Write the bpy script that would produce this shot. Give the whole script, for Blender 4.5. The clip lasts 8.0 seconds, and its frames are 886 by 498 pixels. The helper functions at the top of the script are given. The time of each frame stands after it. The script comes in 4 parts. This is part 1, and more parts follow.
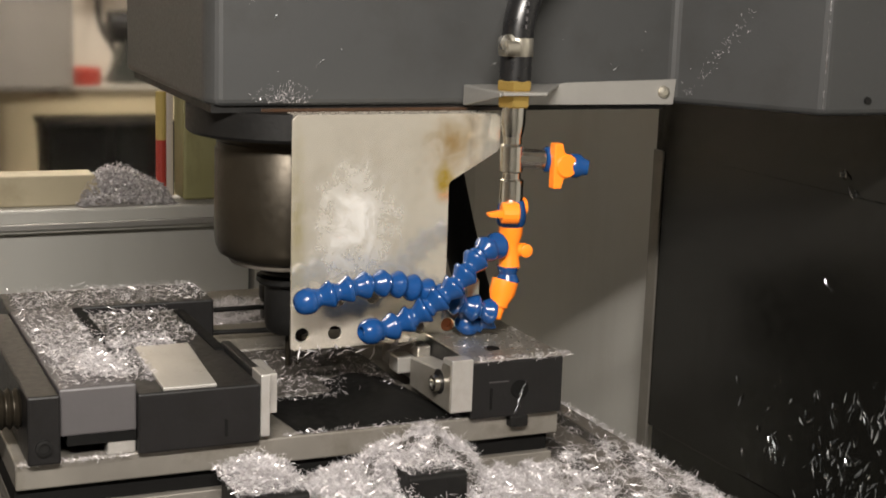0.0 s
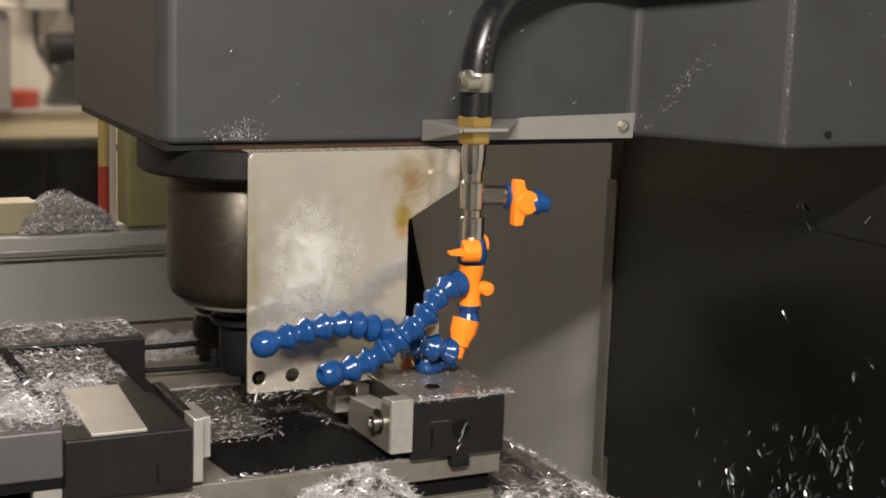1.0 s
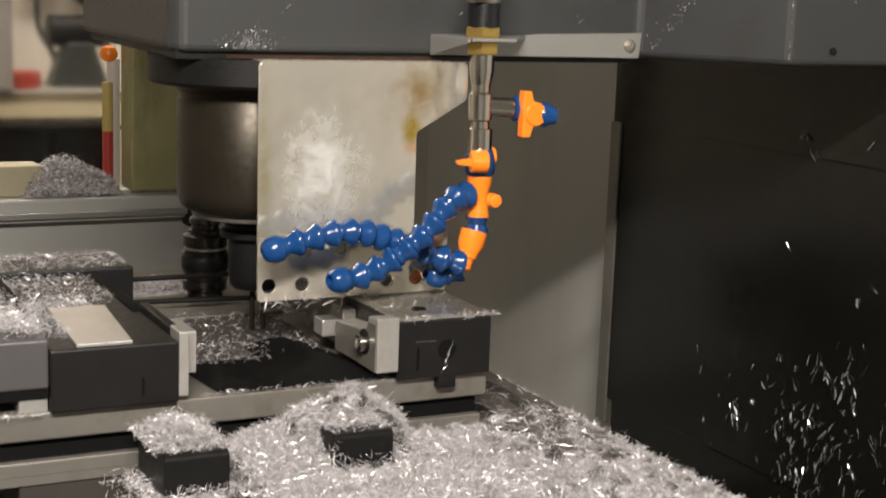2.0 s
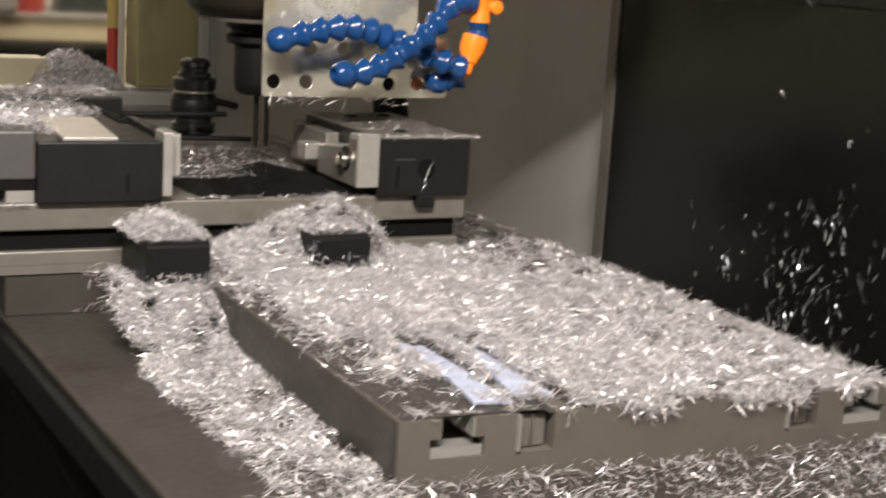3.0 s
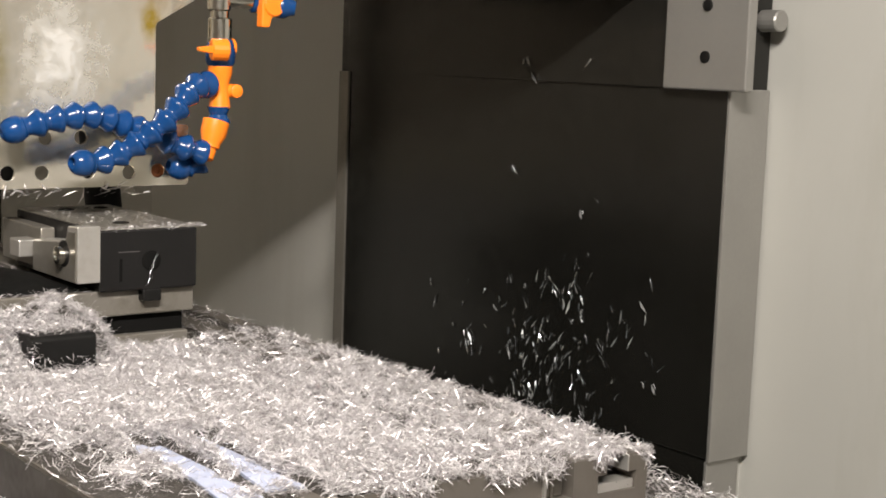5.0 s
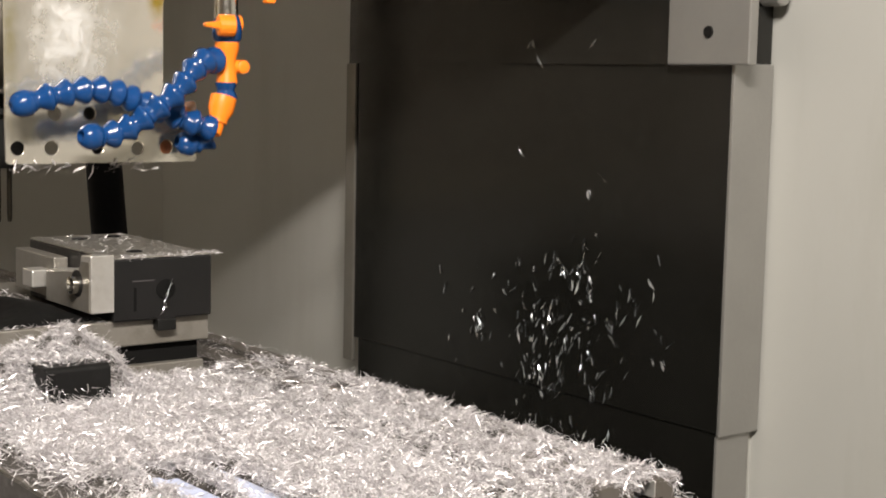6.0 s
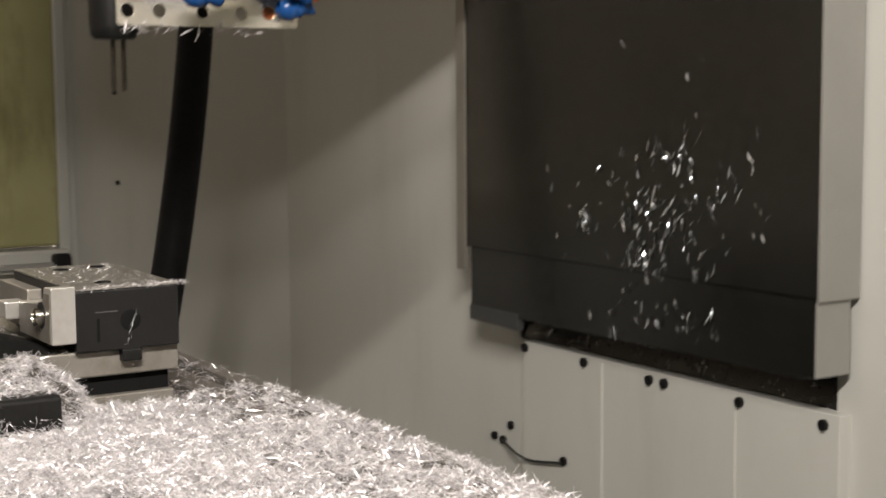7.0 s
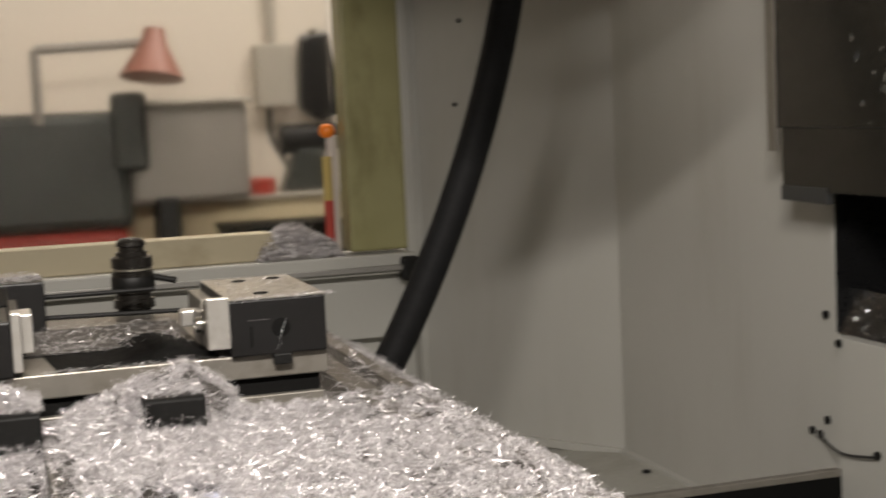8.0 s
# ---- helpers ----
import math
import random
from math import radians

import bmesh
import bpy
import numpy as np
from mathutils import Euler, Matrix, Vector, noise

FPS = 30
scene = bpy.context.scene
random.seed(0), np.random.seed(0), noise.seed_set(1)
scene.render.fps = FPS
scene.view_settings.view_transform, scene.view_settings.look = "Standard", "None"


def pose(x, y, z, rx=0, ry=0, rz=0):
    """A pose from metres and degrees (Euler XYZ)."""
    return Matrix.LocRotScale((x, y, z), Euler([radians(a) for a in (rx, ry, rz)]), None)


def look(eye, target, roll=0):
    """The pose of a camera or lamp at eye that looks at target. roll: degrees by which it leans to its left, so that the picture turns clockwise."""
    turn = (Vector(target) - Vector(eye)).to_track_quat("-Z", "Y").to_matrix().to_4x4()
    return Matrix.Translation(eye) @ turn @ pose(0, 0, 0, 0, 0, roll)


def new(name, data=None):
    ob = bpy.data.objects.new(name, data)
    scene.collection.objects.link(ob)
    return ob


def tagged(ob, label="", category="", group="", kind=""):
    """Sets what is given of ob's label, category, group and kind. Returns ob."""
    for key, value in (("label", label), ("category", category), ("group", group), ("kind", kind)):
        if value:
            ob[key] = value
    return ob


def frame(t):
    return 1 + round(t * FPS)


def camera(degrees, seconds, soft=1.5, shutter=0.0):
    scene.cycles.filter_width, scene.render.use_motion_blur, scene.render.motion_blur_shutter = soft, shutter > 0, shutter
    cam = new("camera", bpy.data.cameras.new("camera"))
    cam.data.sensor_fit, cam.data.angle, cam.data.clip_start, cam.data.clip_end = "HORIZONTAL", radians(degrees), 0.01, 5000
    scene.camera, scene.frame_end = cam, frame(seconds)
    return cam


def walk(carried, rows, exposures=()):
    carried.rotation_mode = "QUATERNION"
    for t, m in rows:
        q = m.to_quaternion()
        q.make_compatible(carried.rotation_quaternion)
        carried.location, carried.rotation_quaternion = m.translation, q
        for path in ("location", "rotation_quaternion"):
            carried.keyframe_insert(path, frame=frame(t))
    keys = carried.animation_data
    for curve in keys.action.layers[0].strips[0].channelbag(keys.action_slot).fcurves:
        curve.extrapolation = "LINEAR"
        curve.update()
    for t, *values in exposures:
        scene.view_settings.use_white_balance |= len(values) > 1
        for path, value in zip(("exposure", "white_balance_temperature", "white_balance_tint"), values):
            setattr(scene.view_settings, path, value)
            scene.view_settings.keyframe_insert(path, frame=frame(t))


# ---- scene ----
cam = camera(33.5, 8.0, soft=1.7, shutter=0.4)
CAMERA_ROWS = [
    (0, (-0.3989, -1.1738, 0.2957), (0.0847, -0.0998, 0.0664), 1.96),
    (0.5, (-0.4121, -1.1564, 0.3074), (0.0887, -0.0881, 0.0880), 2.04),
    (1, (-0.4036, -1.1407, 0.3043), (0.1254, -0.0848, 0.0914), 1.98),
    (1.2, (-0.4057, -1.1431, 0.3004), (0.1311, -0.0918, 0.0847), 2.00),
    (2.3, (-0.4301, -1.1751, 0.2101), (0.0929, -0.1161, -0.0021), 2.27),
    (2.5, (-0.4409, -1.1871, 0.1880), (0.0775, -0.1273, -0.0311), 2.52),
    (2.7, (-0.4509, -1.1897, 0.1559), (0.0703, -0.1341, -0.0764), 2.71),
    (2.9, (-0.4386, -1.2040, 0.1274), (0.0819, -0.1511, -0.1182), 3.17),
    (3, (-0.4396, -1.2119, 0.1245), (0.0910, -0.1625, -0.1148), 3.44),
    (3.2, (-0.4356, -1.2331, 0.1310), (0.1065, -0.1841, -0.0830), 3.40),
    (3.5, (-0.4335, -1.2354, 0.1335), (0.1420, -0.2006, -0.0616), 3.48),
    (4, (-0.4499, -1.2102, 0.1180), (0.1956, -0.2120, -0.0456), 3.92),
    (4.5, (-0.4698, -1.1794, 0.1077), (0.2341, -0.2207, -0.0522), 3.01),
    (4.7, (-0.4638, -1.1829, 0.1128), (0.2580, -0.2377, -0.0472), 2.61),
    (5.8, (-0.4625, -1.2046, 0.1100), (0.2666, -0.2615, -0.0278), 1.19),
    (6, (-0.4664, -1.2056, 0.1102), (0.2558, -0.2569, -0.0252), 1.22),
    (6.5, (-0.4615, -1.2297, 0.1182), (0.2319, -0.2578, -0.0021), 0.52),
    (7, (-0.4603, -1.2785, 0.1176), (0.1659, -0.2625, -0.0069), -0.41),
    (7.5, (-0.4585, -1.3536, 0.1321), (0.0523, -0.2738, 0.0169), -2.10),
    (8, (-0.4427, -1.4145, 0.1299), (-0.0871, -0.2744, 0.0126), -2.63),
]
# lift of the spindle head and travel of the table: seconds, head up, table across, table along
AXES = [
    (0, -0.0256, 0.0661, 0.0030),
    (0.5, -0.0286, 0.0551, 0.0030),
    (1, -0.0289, 0.0472, 0.0061),
    (1.2, -0.0278, 0.0436, 0.0051),
    (2.3, -0.0122, 0.0210, 0.0064),
    (2.5, -0.0062, 0.0176, 0.0100),
    (2.7, 0.0009, 0.0143, 0.0127),
    (2.9, 0.0044, 0.0145, 0.0149),
    (3, 0.0031, 0.0102, 0.0082),
    (3.2, 0.0019, 0.0051, 0.0032),
    (3.5, 0.0000, -0.0000, -0.0000),
    (4, 0.0008, -0.0109, -0.0043),
    (4.5, 0.0031, -0.0173, -0.0018),
    (4.7, 0.0026, -0.0172, -0.0022),
    (5.8, 0.0181, -0.0281, -0.0365),
    (6, 0.0466, -0.0295, -0.0387),
    (6.5, 0.0935, -0.0658, -0.0401),
    (7, 0.1957, -0.1556, -0.0475),
    (7.5, 0.2970, -0.2420, -0.0401),
    (8, 0.3653, -0.2941, -0.0343),
]

walk(cam, [(t, look(eye, target, roll)) for t, eye, target, roll in CAMERA_ROWS], [(0.0, 0.06), (0.5, -0.08), (1.2, -0.10), (2.5, -0.08), (3.2, -0.06), (4.5, 0.03), (6.5, 0.05), (7.4, 0.02), (8.0, -0.36)])

# ---- light ----
world = bpy.data.worlds.new("workshop_air")
world.use_nodes = True
scene.world = world
world.node_tree.nodes["Background"].inputs["Color"].default_value = (1.0, 0.92, 0.82, 1)
world.node_tree.nodes["Background"].inputs["Strength"].default_value = 0.05


def area_lamp(name, eye, target, sx, sy, watts, colour):
    data = bpy.data.lights.new(name, "AREA")
    data.shape, data.size, data.size_y, data.energy, data.color = "RECTANGLE", sx, sy, watts, colour
    ob = new(name, data)
    ob.matrix_world = look(eye, target)
    return ob


WARM = (1.0, 0.93, 0.855)
area_lamp("work_light", (-0.51, -1.20, 0.84), (-0.51, 0.1, -0.05), 0.72, 0.05, 53, WARM)
# added fill lamp, out of view, that lifts the shaded sides
area_lamp("unseen_fill_light", (-1.5, 0.2, 2.3), (0.2, -0.9, -0.1), 1.2, 0.3, 2, WARM)
area_lamp("workshop_light", (0.1, 2.5, 2.4), (0.3, 4.2, -0.2), 1.6, 0.5, 38, WARM)
area_lamp("workshop_tube", (1.5, 2.9, 2.2), (0.5, 4.2, -0.5), 1.2, 0.3, 55, WARM)

# ---- materials ----


def mat(name, colour, rough=0.5, metal=0.0, scale=20.0, vary=0.15, bump=0.0, fine=180.0, tint=None, stain=0.0, stain_scale=6.0, coat=0.0, spec=0.5, run=1.0):
    m = bpy.data.materials.new(name)
    m.use_nodes = True
    n, l = m.node_tree.nodes, m.node_tree.links
    b = n["Principled BSDF"]
    b.inputs["Metallic"].default_value = metal
    b.inputs["Coat Weight"].default_value = coat
    b.inputs["Specular IOR Level"].default_value = spec
    tc = n.new("ShaderNodeTexCoord")
    big, small = n.new("ShaderNodeTexNoise"), n.new("ShaderNodeTexNoise")
    big.inputs["Scale"].default_value, big.inputs["Detail"].default_value = scale, 5
    small.inputs["Scale"].default_value, small.inputs["Detail"].default_value = fine, 3
    l.new(tc.outputs["Object"], big.inputs["Vector"])
    l.new(tc.outputs["Object"], small.inputs["Vector"])
    mix = n.new("ShaderNodeMix")
    mix.data_type = "RGBA"
    dark = [c * (1 - vary) for c in colour]
    light = [min(1, c * (1 + vary)) for c in (tint or colour)]
    mix.inputs[6].default_value, mix.inputs[7].default_value = (*dark, 1), (*light, 1)
    l.new(big.outputs["Fac"], mix.inputs[0])
    out = mix.outputs[2]
    if stain:
        sn, ramp, sm = n.new("ShaderNodeTexNoise"), n.new("ShaderNodeValToRGB"), n.new("ShaderNodeMix")
        sn.inputs["Scale"].default_value, sn.inputs["Detail"].default_value, sn.inputs["Roughness"].default_value = stain_scale, 8, 0.65
        ramp.color_ramp.elements[0].position, ramp.color_ramp.elements[1].position = 0.52, 0.68
        sm.data_type = "RGBA"
        runs = n.new("ShaderNodeMapping")  # run below 1 draws the stains out downwards
        runs.inputs["Scale"].default_value = (1, 1, run)
        l.new(tc.outputs["Object"], runs.inputs["Vector"])
        l.new(runs.outputs["Vector"], sn.inputs["Vector"])
        l.new(sn.outputs["Fac"], ramp.inputs["Fac"])
        mul = n.new("ShaderNodeMath")
        mul.operation = "MULTIPLY"
        mul.inputs[1].default_value = stain
        l.new(ramp.outputs["Color"], mul.inputs[0])
        l.new(mul.outputs[0], sm.inputs[0])
        l.new(out, sm.inputs[6])
        sm.inputs[7].default_value = (colour[0] * 0.45, colour[1] * 0.40, colour[2] * 0.30, 1)
        out = sm.outputs[2]
    l.new(out, b.inputs["Base Color"])
    rr = n.new("ShaderNodeMapRange")
    rr.inputs["To Min"].default_value, rr.inputs["To Max"].default_value = max(0.03, rough - 0.12), min(1, rough + 0.12)
    l.new(small.outputs["Fac"], rr.inputs["Value"])
    l.new(rr.outputs["Result"], b.inputs["Roughness"])
    if bump:
        bp = n.new("ShaderNodeBump")
        bp.inputs["Strength"].default_value, bp.inputs["Distance"].default_value = bump, 0.002
        l.new(small.outputs["Fac"], bp.inputs["Height"])
        l.new(bp.outputs["Normal"], b.inputs["Normal"])
    return m


def chip_material(name, low, high, rough, metal):
    m = bpy.data.materials.new(name)
    m.use_nodes = True
    n, l = m.node_tree.nodes, m.node_tree.links
    b, g, ramp = n["Principled BSDF"], n.new("ShaderNodeNewGeometry"), n.new("ShaderNodeMix")
    ramp.data_type = "RGBA"
    ramp.inputs[6].default_value, ramp.inputs[7].default_value = (*low, 1), (*high, 1)
    l.new(g.outputs["Random Per Island"], ramp.inputs[0])
    l.new(ramp.outputs[2], b.inputs["Base Color"])
    b.inputs["Metallic"].default_value, b.inputs["Roughness"].default_value = metal, rough
    return m


GREY_PAINT = mat("grey_machine_paint", (0.038, 0.039, 0.039), 0.45, 0, 5, 0.14, 0.05, 300, stain=0.3, stain_scale=9, spec=0.4)
WALL_PAINT = mat("off_white_enclosure_paint", (0.465, 0.46, 0.428), 0.38, 0, 3, 0.09, 0.03, 120, stain=0.12, stain_scale=7, run=0.22)
OLIVE = mat("oil_stained_post", (0.27, 0.255, 0.10), 0.4, 0, 6, 0.2, 0.05, 80, tint=(0.36, 0.34, 0.18), stain=0.7, stain_scale=9, run=0.3)
DARK_PANEL = mat("dark_oiled_sheet", (0.0110, 0.0107, 0.0092), 0.20, 0, 4.0, 0.55, 0.01, 60, stain=0.4, stain_scale=5, spec=0.42)
STEEL_STRIP = mat("brushed_steel_strip", (0.36, 0.35, 0.33), 0.42, 0.6, 12, 0.12, 0.1, 220)
STAINLESS = mat("scuffed_stainless_sheet", (0.74, 0.71, 0.64), 0.27, 0.55, 14, 0.12, 0.06, 240, tint=(0.78, 0.74, 0.64), stain=0.35, stain_scale=11)


def plate_material():
    """Stainless sheet: soft brushed grey, a pale scuffed patch, rusty runs near the upper bolt."""
    m = mat("scuffed_stainless_plate", (0.75, 0.705, 0.61), 0.17, 0.74, 5, 0.10, 0.02, 90, stain=0.25, stain_scale=14)
    n, l = m.node_tree.nodes, m.node_tree.links
    b = n["Principled BSDF"]
    base = b.inputs["Base Color"].links[0].from_socket
    rough = b.inputs["Roughness"].links[0].from_socket
    tc = n.new("ShaderNodeTexCoord")

    def blot(centre, size, scale, low, high):
        mp, g, nz, add, ramp = n.new("ShaderNodeMapping"), n.new("ShaderNodeTexGradient"), n.new("ShaderNodeTexNoise"), n.new("ShaderNodeMath"), n.new("ShaderNodeMapRange")
        mp.vector_type = "TEXTURE"
        mp.inputs["Location"].default_value, mp.inputs["Scale"].default_value = centre, size
        g.gradient_type = "SPHERICAL"
        nz.inputs["Scale"].default_value, nz.inputs["Detail"].default_value, nz.inputs["Roughness"].default_value = scale, 9, 0.72
        nz.inputs["Distortion"].default_value = 0.9
        l.new(tc.outputs["Object"], mp.inputs["Vector"])
        l.new(mp.outputs["Vector"], g.inputs["Vector"])
        l.new(tc.outputs["Object"], nz.inputs["Vector"])
        add.operation = "MULTIPLY"
        l.new(g.outputs["Fac"], add.inputs[0])
        l.new(nz.outputs["Fac"], add.inputs[1])
        ramp.inputs["From Min"].default_value, ramp.inputs["From Max"].default_value = low, high
        l.new(add.outputs[0], ramp.inputs["Value"])
        return ramp.outputs["Result"]

    def over(bottom, colour, fac):
        mx = n.new("ShaderNodeMix")
        mx.data_type = "RGBA"
        l.new(fac, mx.inputs[0])
        l.new(bottom, mx.inputs[6])
        mx.inputs[7].default_value = (*colour, 1)
        return mx.outputs[2]

    scuff = blot((-0.012, 0.0, 0.112), (0.085, 0.5, 0.110), 46, 0.22, 0.48)
    col = over(base, (0.86, 0.845, 0.81), scuff)
    col = over(col, (0.40, 0.26, 0.09), blot((0.078, 0.0, 0.175), (0.060, 0.5, 0.075), 38, 0.22, 0.62))
    col = over(col, (0.48, 0.34, 0.06), blot((0.070, 0.0, 0.143), (0.016, 0.5, 0.028), 60, 0.12, 0.40))
    col = over(col, (0.50, 0.44, 0.24), blot((-0.066, 0.0, 0.11), (0.016, 0.5, 0.16), 40, 0.20, 0.6))
    col = over(col, (0.52, 0.46, 0.26), blot((0.03, 0.0, 0.03), (0.06, 0.5, 0.05), 30, 0.25, 0.7))
    l.new(col, b.inputs["Base Color"])
    ma = n.new("ShaderNodeMath")
    ma.operation = "MULTIPLY_ADD"
    l.new(scuff, ma.inputs[0])
    ma.inputs[1].default_value = 0.30
    l.new(rough, ma.inputs[2])
    l.new(ma.outputs[0], b.inputs["Roughness"])
    return m


PLATE_STEEL = plate_material()
SPINDLE_STEEL = mat("dark_spindle_steel", (0.036, 0.030, 0.0215), 0.40, 0.7, 8, 0.25, 0.05, 150, stain=0.4)
SETTER_STEEL = mat("dark_wet_steel", (0.016, 0.014, 0.012), 0.3, 0.4, 18, 0.3, 0.06, 200)
BLACK_STEEL = mat("black_oxide_steel", (0.0065, 0.0063, 0.006), 0.5, 0.1, 18, 0.3, 0.1, 200, spec=0.3)
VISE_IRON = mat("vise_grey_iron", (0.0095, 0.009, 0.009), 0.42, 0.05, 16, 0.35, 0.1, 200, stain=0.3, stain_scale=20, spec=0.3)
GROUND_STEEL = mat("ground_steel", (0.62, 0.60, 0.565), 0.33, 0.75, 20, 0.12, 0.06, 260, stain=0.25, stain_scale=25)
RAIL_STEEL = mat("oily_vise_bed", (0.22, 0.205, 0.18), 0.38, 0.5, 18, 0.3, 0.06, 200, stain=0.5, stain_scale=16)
TABLE_IRON = mat("machine_table_iron", (0.15, 0.135, 0.118), 0.38, 0.35, 14, 0.25, 0.08, 200, stain=0.4, stain_scale=14)
# rubber, and also the black that paints shade in the rear opening
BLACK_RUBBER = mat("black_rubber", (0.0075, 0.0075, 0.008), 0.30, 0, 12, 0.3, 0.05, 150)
BLUE_PLASTIC = mat("blue_plastic", (0.007, 0.047, 0.165), 0.20, 0, 30, 0.12, 0.03, 300)
ORANGE_PLASTIC = mat("orange_plastic", (0.92, 0.23, 0.012), 0.38, 0, 30, 0.06, 0.03, 300)
RUST = mat("rusty_oil", (0.035, 0.017, 0.008), 0.35, 0, 60, 0.7, 0.1, 300, stain=0.6, stain_scale=40)
BRASS = mat("brass", (0.62, 0.43, 0.13), 0.32, 0.9, 30, 0.15, 0.05, 300)
CHROME = mat("chrome_fitting", (0.62, 0.60, 0.55), 0.20, 1.0, 30, 0.12, 0.03, 300)
COPPER = mat("copper_screw", (0.45, 0.17, 0.08), 0.35, 0.9, 40, 0.2, 0.05, 300)
ZINC = mat("zinc_clamp", (0.50, 0.47, 0.40), 0.32, 0.9, 40, 0.2, 0.05, 300)
CREAM = mat("cream_workshop_wall", (0.72, 0.655, 0.565), 0.8, 0, 1.2, 0.06, 0.02, 40)
CREAM_SILL = mat("cream_painted_sill", (0.44, 0.385, 0.265), 0.5, 0, 4, 0.12, 0.05, 60, stain=0.3, stain_scale=9)
CREAM_CABINET = mat("cream_yellow_cabinet", (0.66, 0.56, 0.36), 0.5, 0, 3, 0.1, 0.03, 50)
FLOOR_PAINT = mat("workshop_floor", (0.20, 0.19, 0.17), 0.6, 0, 1.5, 0.2, 0.05, 30)
DULL_GREEN = mat("dull_green_machine", (0.030, 0.034, 0.029), 0.5, 0, 5, 0.2, 0.03, 60)
DULL_GREY = mat("mid_grey_machine", (0.26, 0.24, 0.215), 0.5, 0, 5, 0.15, 0.03, 60)
RED = mat("red_enamel", (0.42, 0.045, 0.03), 0.45, 0, 5, 0.12, 0.02, 60)
SALMON = mat("salmon_lamp_shade", (0.30, 0.13, 0.095), 0.45, 0, 5, 0.1, 0.02, 60)
PALE_POST = mat("pale_pinkish_post", (0.60, 0.54, 0.50), 0.5, 0, 5, 0.08, 0.02, 60)
PALE_BOX = mat("pale_switch_box", (0.42, 0.39, 0.33), 0.5, 0, 5, 0.1, 0.02, 60)
YELLOW = mat("yellow_tape", (0.50, 0.38, 0.12), 0.5, 0, 5, 0.1, 0.02, 60)
HOSE_RUBBER = mat("dull_ribbed_rubber", (0.007, 0.007, 0.0075), 0.72, 0, 12, 0.3, 0.1, 150, spec=0.25)
BRIGHT_TOP = mat("polished_oily_top", (0.42, 0.40, 0.36), 0.30, 0.8, 25, 0.2, 0.04, 200, stain=0.4, stain_scale=22)
OILY_IRON = mat("oily_dark_gutter", (0.056, 0.050, 0.043), 0.42, 0.3, 9, 0.35, 0.08, 150, stain=0.5, stain_scale=10, spec=0.4)
SLIDE_GREY = mat("mid_grey_slide", (0.085, 0.080, 0.082), 0.45, 0.3, 14, 0.2, 0.06, 200, stain=0.3)
# black covers, and the painted shade of the vise's gaps and holes
BLACK_AND_SHADE = mat("black_cover_and_gap_shade", (0.0040, 0.0039, 0.0037), 0.7, 0, 9, 0.3, 0.1, 120, spec=0.12)
PAN_PAINT = mat("grimy_pan_paint", (0.36, 0.355, 0.32), 0.42, 0, 3, 0.12, 0.04, 90, stain=0.35, stain_scale=6)
# pale blue base colour imitates bluish light reflected off the table
BLUISH_SHEEN = mat("painted_bluish_sheen", (0.40, 0.44, 0.58), 0.32, 0, 60, 0.35, 0.15, 220, stain=0.55, stain_scale=45)
DIRTY_PANE = bpy.data.materials.new("hazy_acrylic_pane")
DIRTY_PANE.use_nodes = True
pane_shader = DIRTY_PANE.node_tree.nodes["Principled BSDF"]
pane_shader.inputs["Transmission Weight"].default_value, pane_shader.inputs["Roughness"].default_value, pane_shader.inputs["IOR"].default_value = 1.0, 0.10, 1.2
pane_shader.inputs["Base Color"].default_value = (0.96, 0.94, 0.90, 1)
CHIPS = chip_material("aluminium_chips", (0.31, 0.290, 0.290), (0.93, 0.90, 0.915), 0.31, 0.42)
BRIGHT_CHIPS = chip_material("bright_stuck_chips", (0.35, 0.38, 0.40), (0.95, 0.97, 0.98), 0.22, 0.85)
# far darker than the loose chips: shade between them is put into the colour
CHIP_BED = mat("packed_chips_with_gap_shade", (0.060, 0.054, 0.048), 0.5, 0.3, 160, 0.7, 0.8, 500)

# ---- making things ----
ORIGIN = {}
SPACE = [Matrix()]  # where the numbers of the things being built are laid


def thing(name, origin, label, category, group="", kind=""):
    """An Empty at its base; the parts are given in the machine's own space."""
    ob = new(name)
    ob.empty_display_size = 0.02
    ob.location = SPACE[0] @ Vector(origin)
    ORIGIN[ob.name] = ob.location.copy()
    return tagged(ob, label, category, group, kind)


def part(name, bm, material, parent=None, label="", smooth=False, kind=""):
    data = bpy.data.meshes.new(name)
    base = Vector((0, 0, 0))
    if parent is not None:
        base = ORIGIN[parent.name]
    bmesh.ops.transform(bm, matrix=Matrix.Translation(-base) @ SPACE[0], verts=bm.verts)
    bmesh.ops.recalc_face_normals(bm, faces=bm.faces)
    bm.to_mesh(data)
    bm.free()
    data.materials.append(material)
    if smooth:
        for p in data.polygons:
            p.use_smooth = True
        data.set_sharp_from_angle(angle=radians(38))
    ob = new(name, data)
    if parent is not None:
        ob.parent = parent
        ORIGIN[ob.name] = base
    return tagged(ob, label, kind=kind)


def box(x0, x1, y0, y1, z0, z1, bevel=0.0, seg=2):
    bm = bmesh.new()
    bmesh.ops.create_cube(bm, size=1)
    bmesh.ops.transform(bm, matrix=Matrix.LocRotScale(((x0 + x1) / 2, (y0 + y1) / 2, (z0 + z1) / 2), None, (x1 - x0, y1 - y0, z1 - z0)), verts=bm.verts)
    if bevel:
        bmesh.ops.bevel(bm, geom=bm.edges[:], offset=bevel, segments=seg, affect="EDGES", profile=0.5)
    return bm


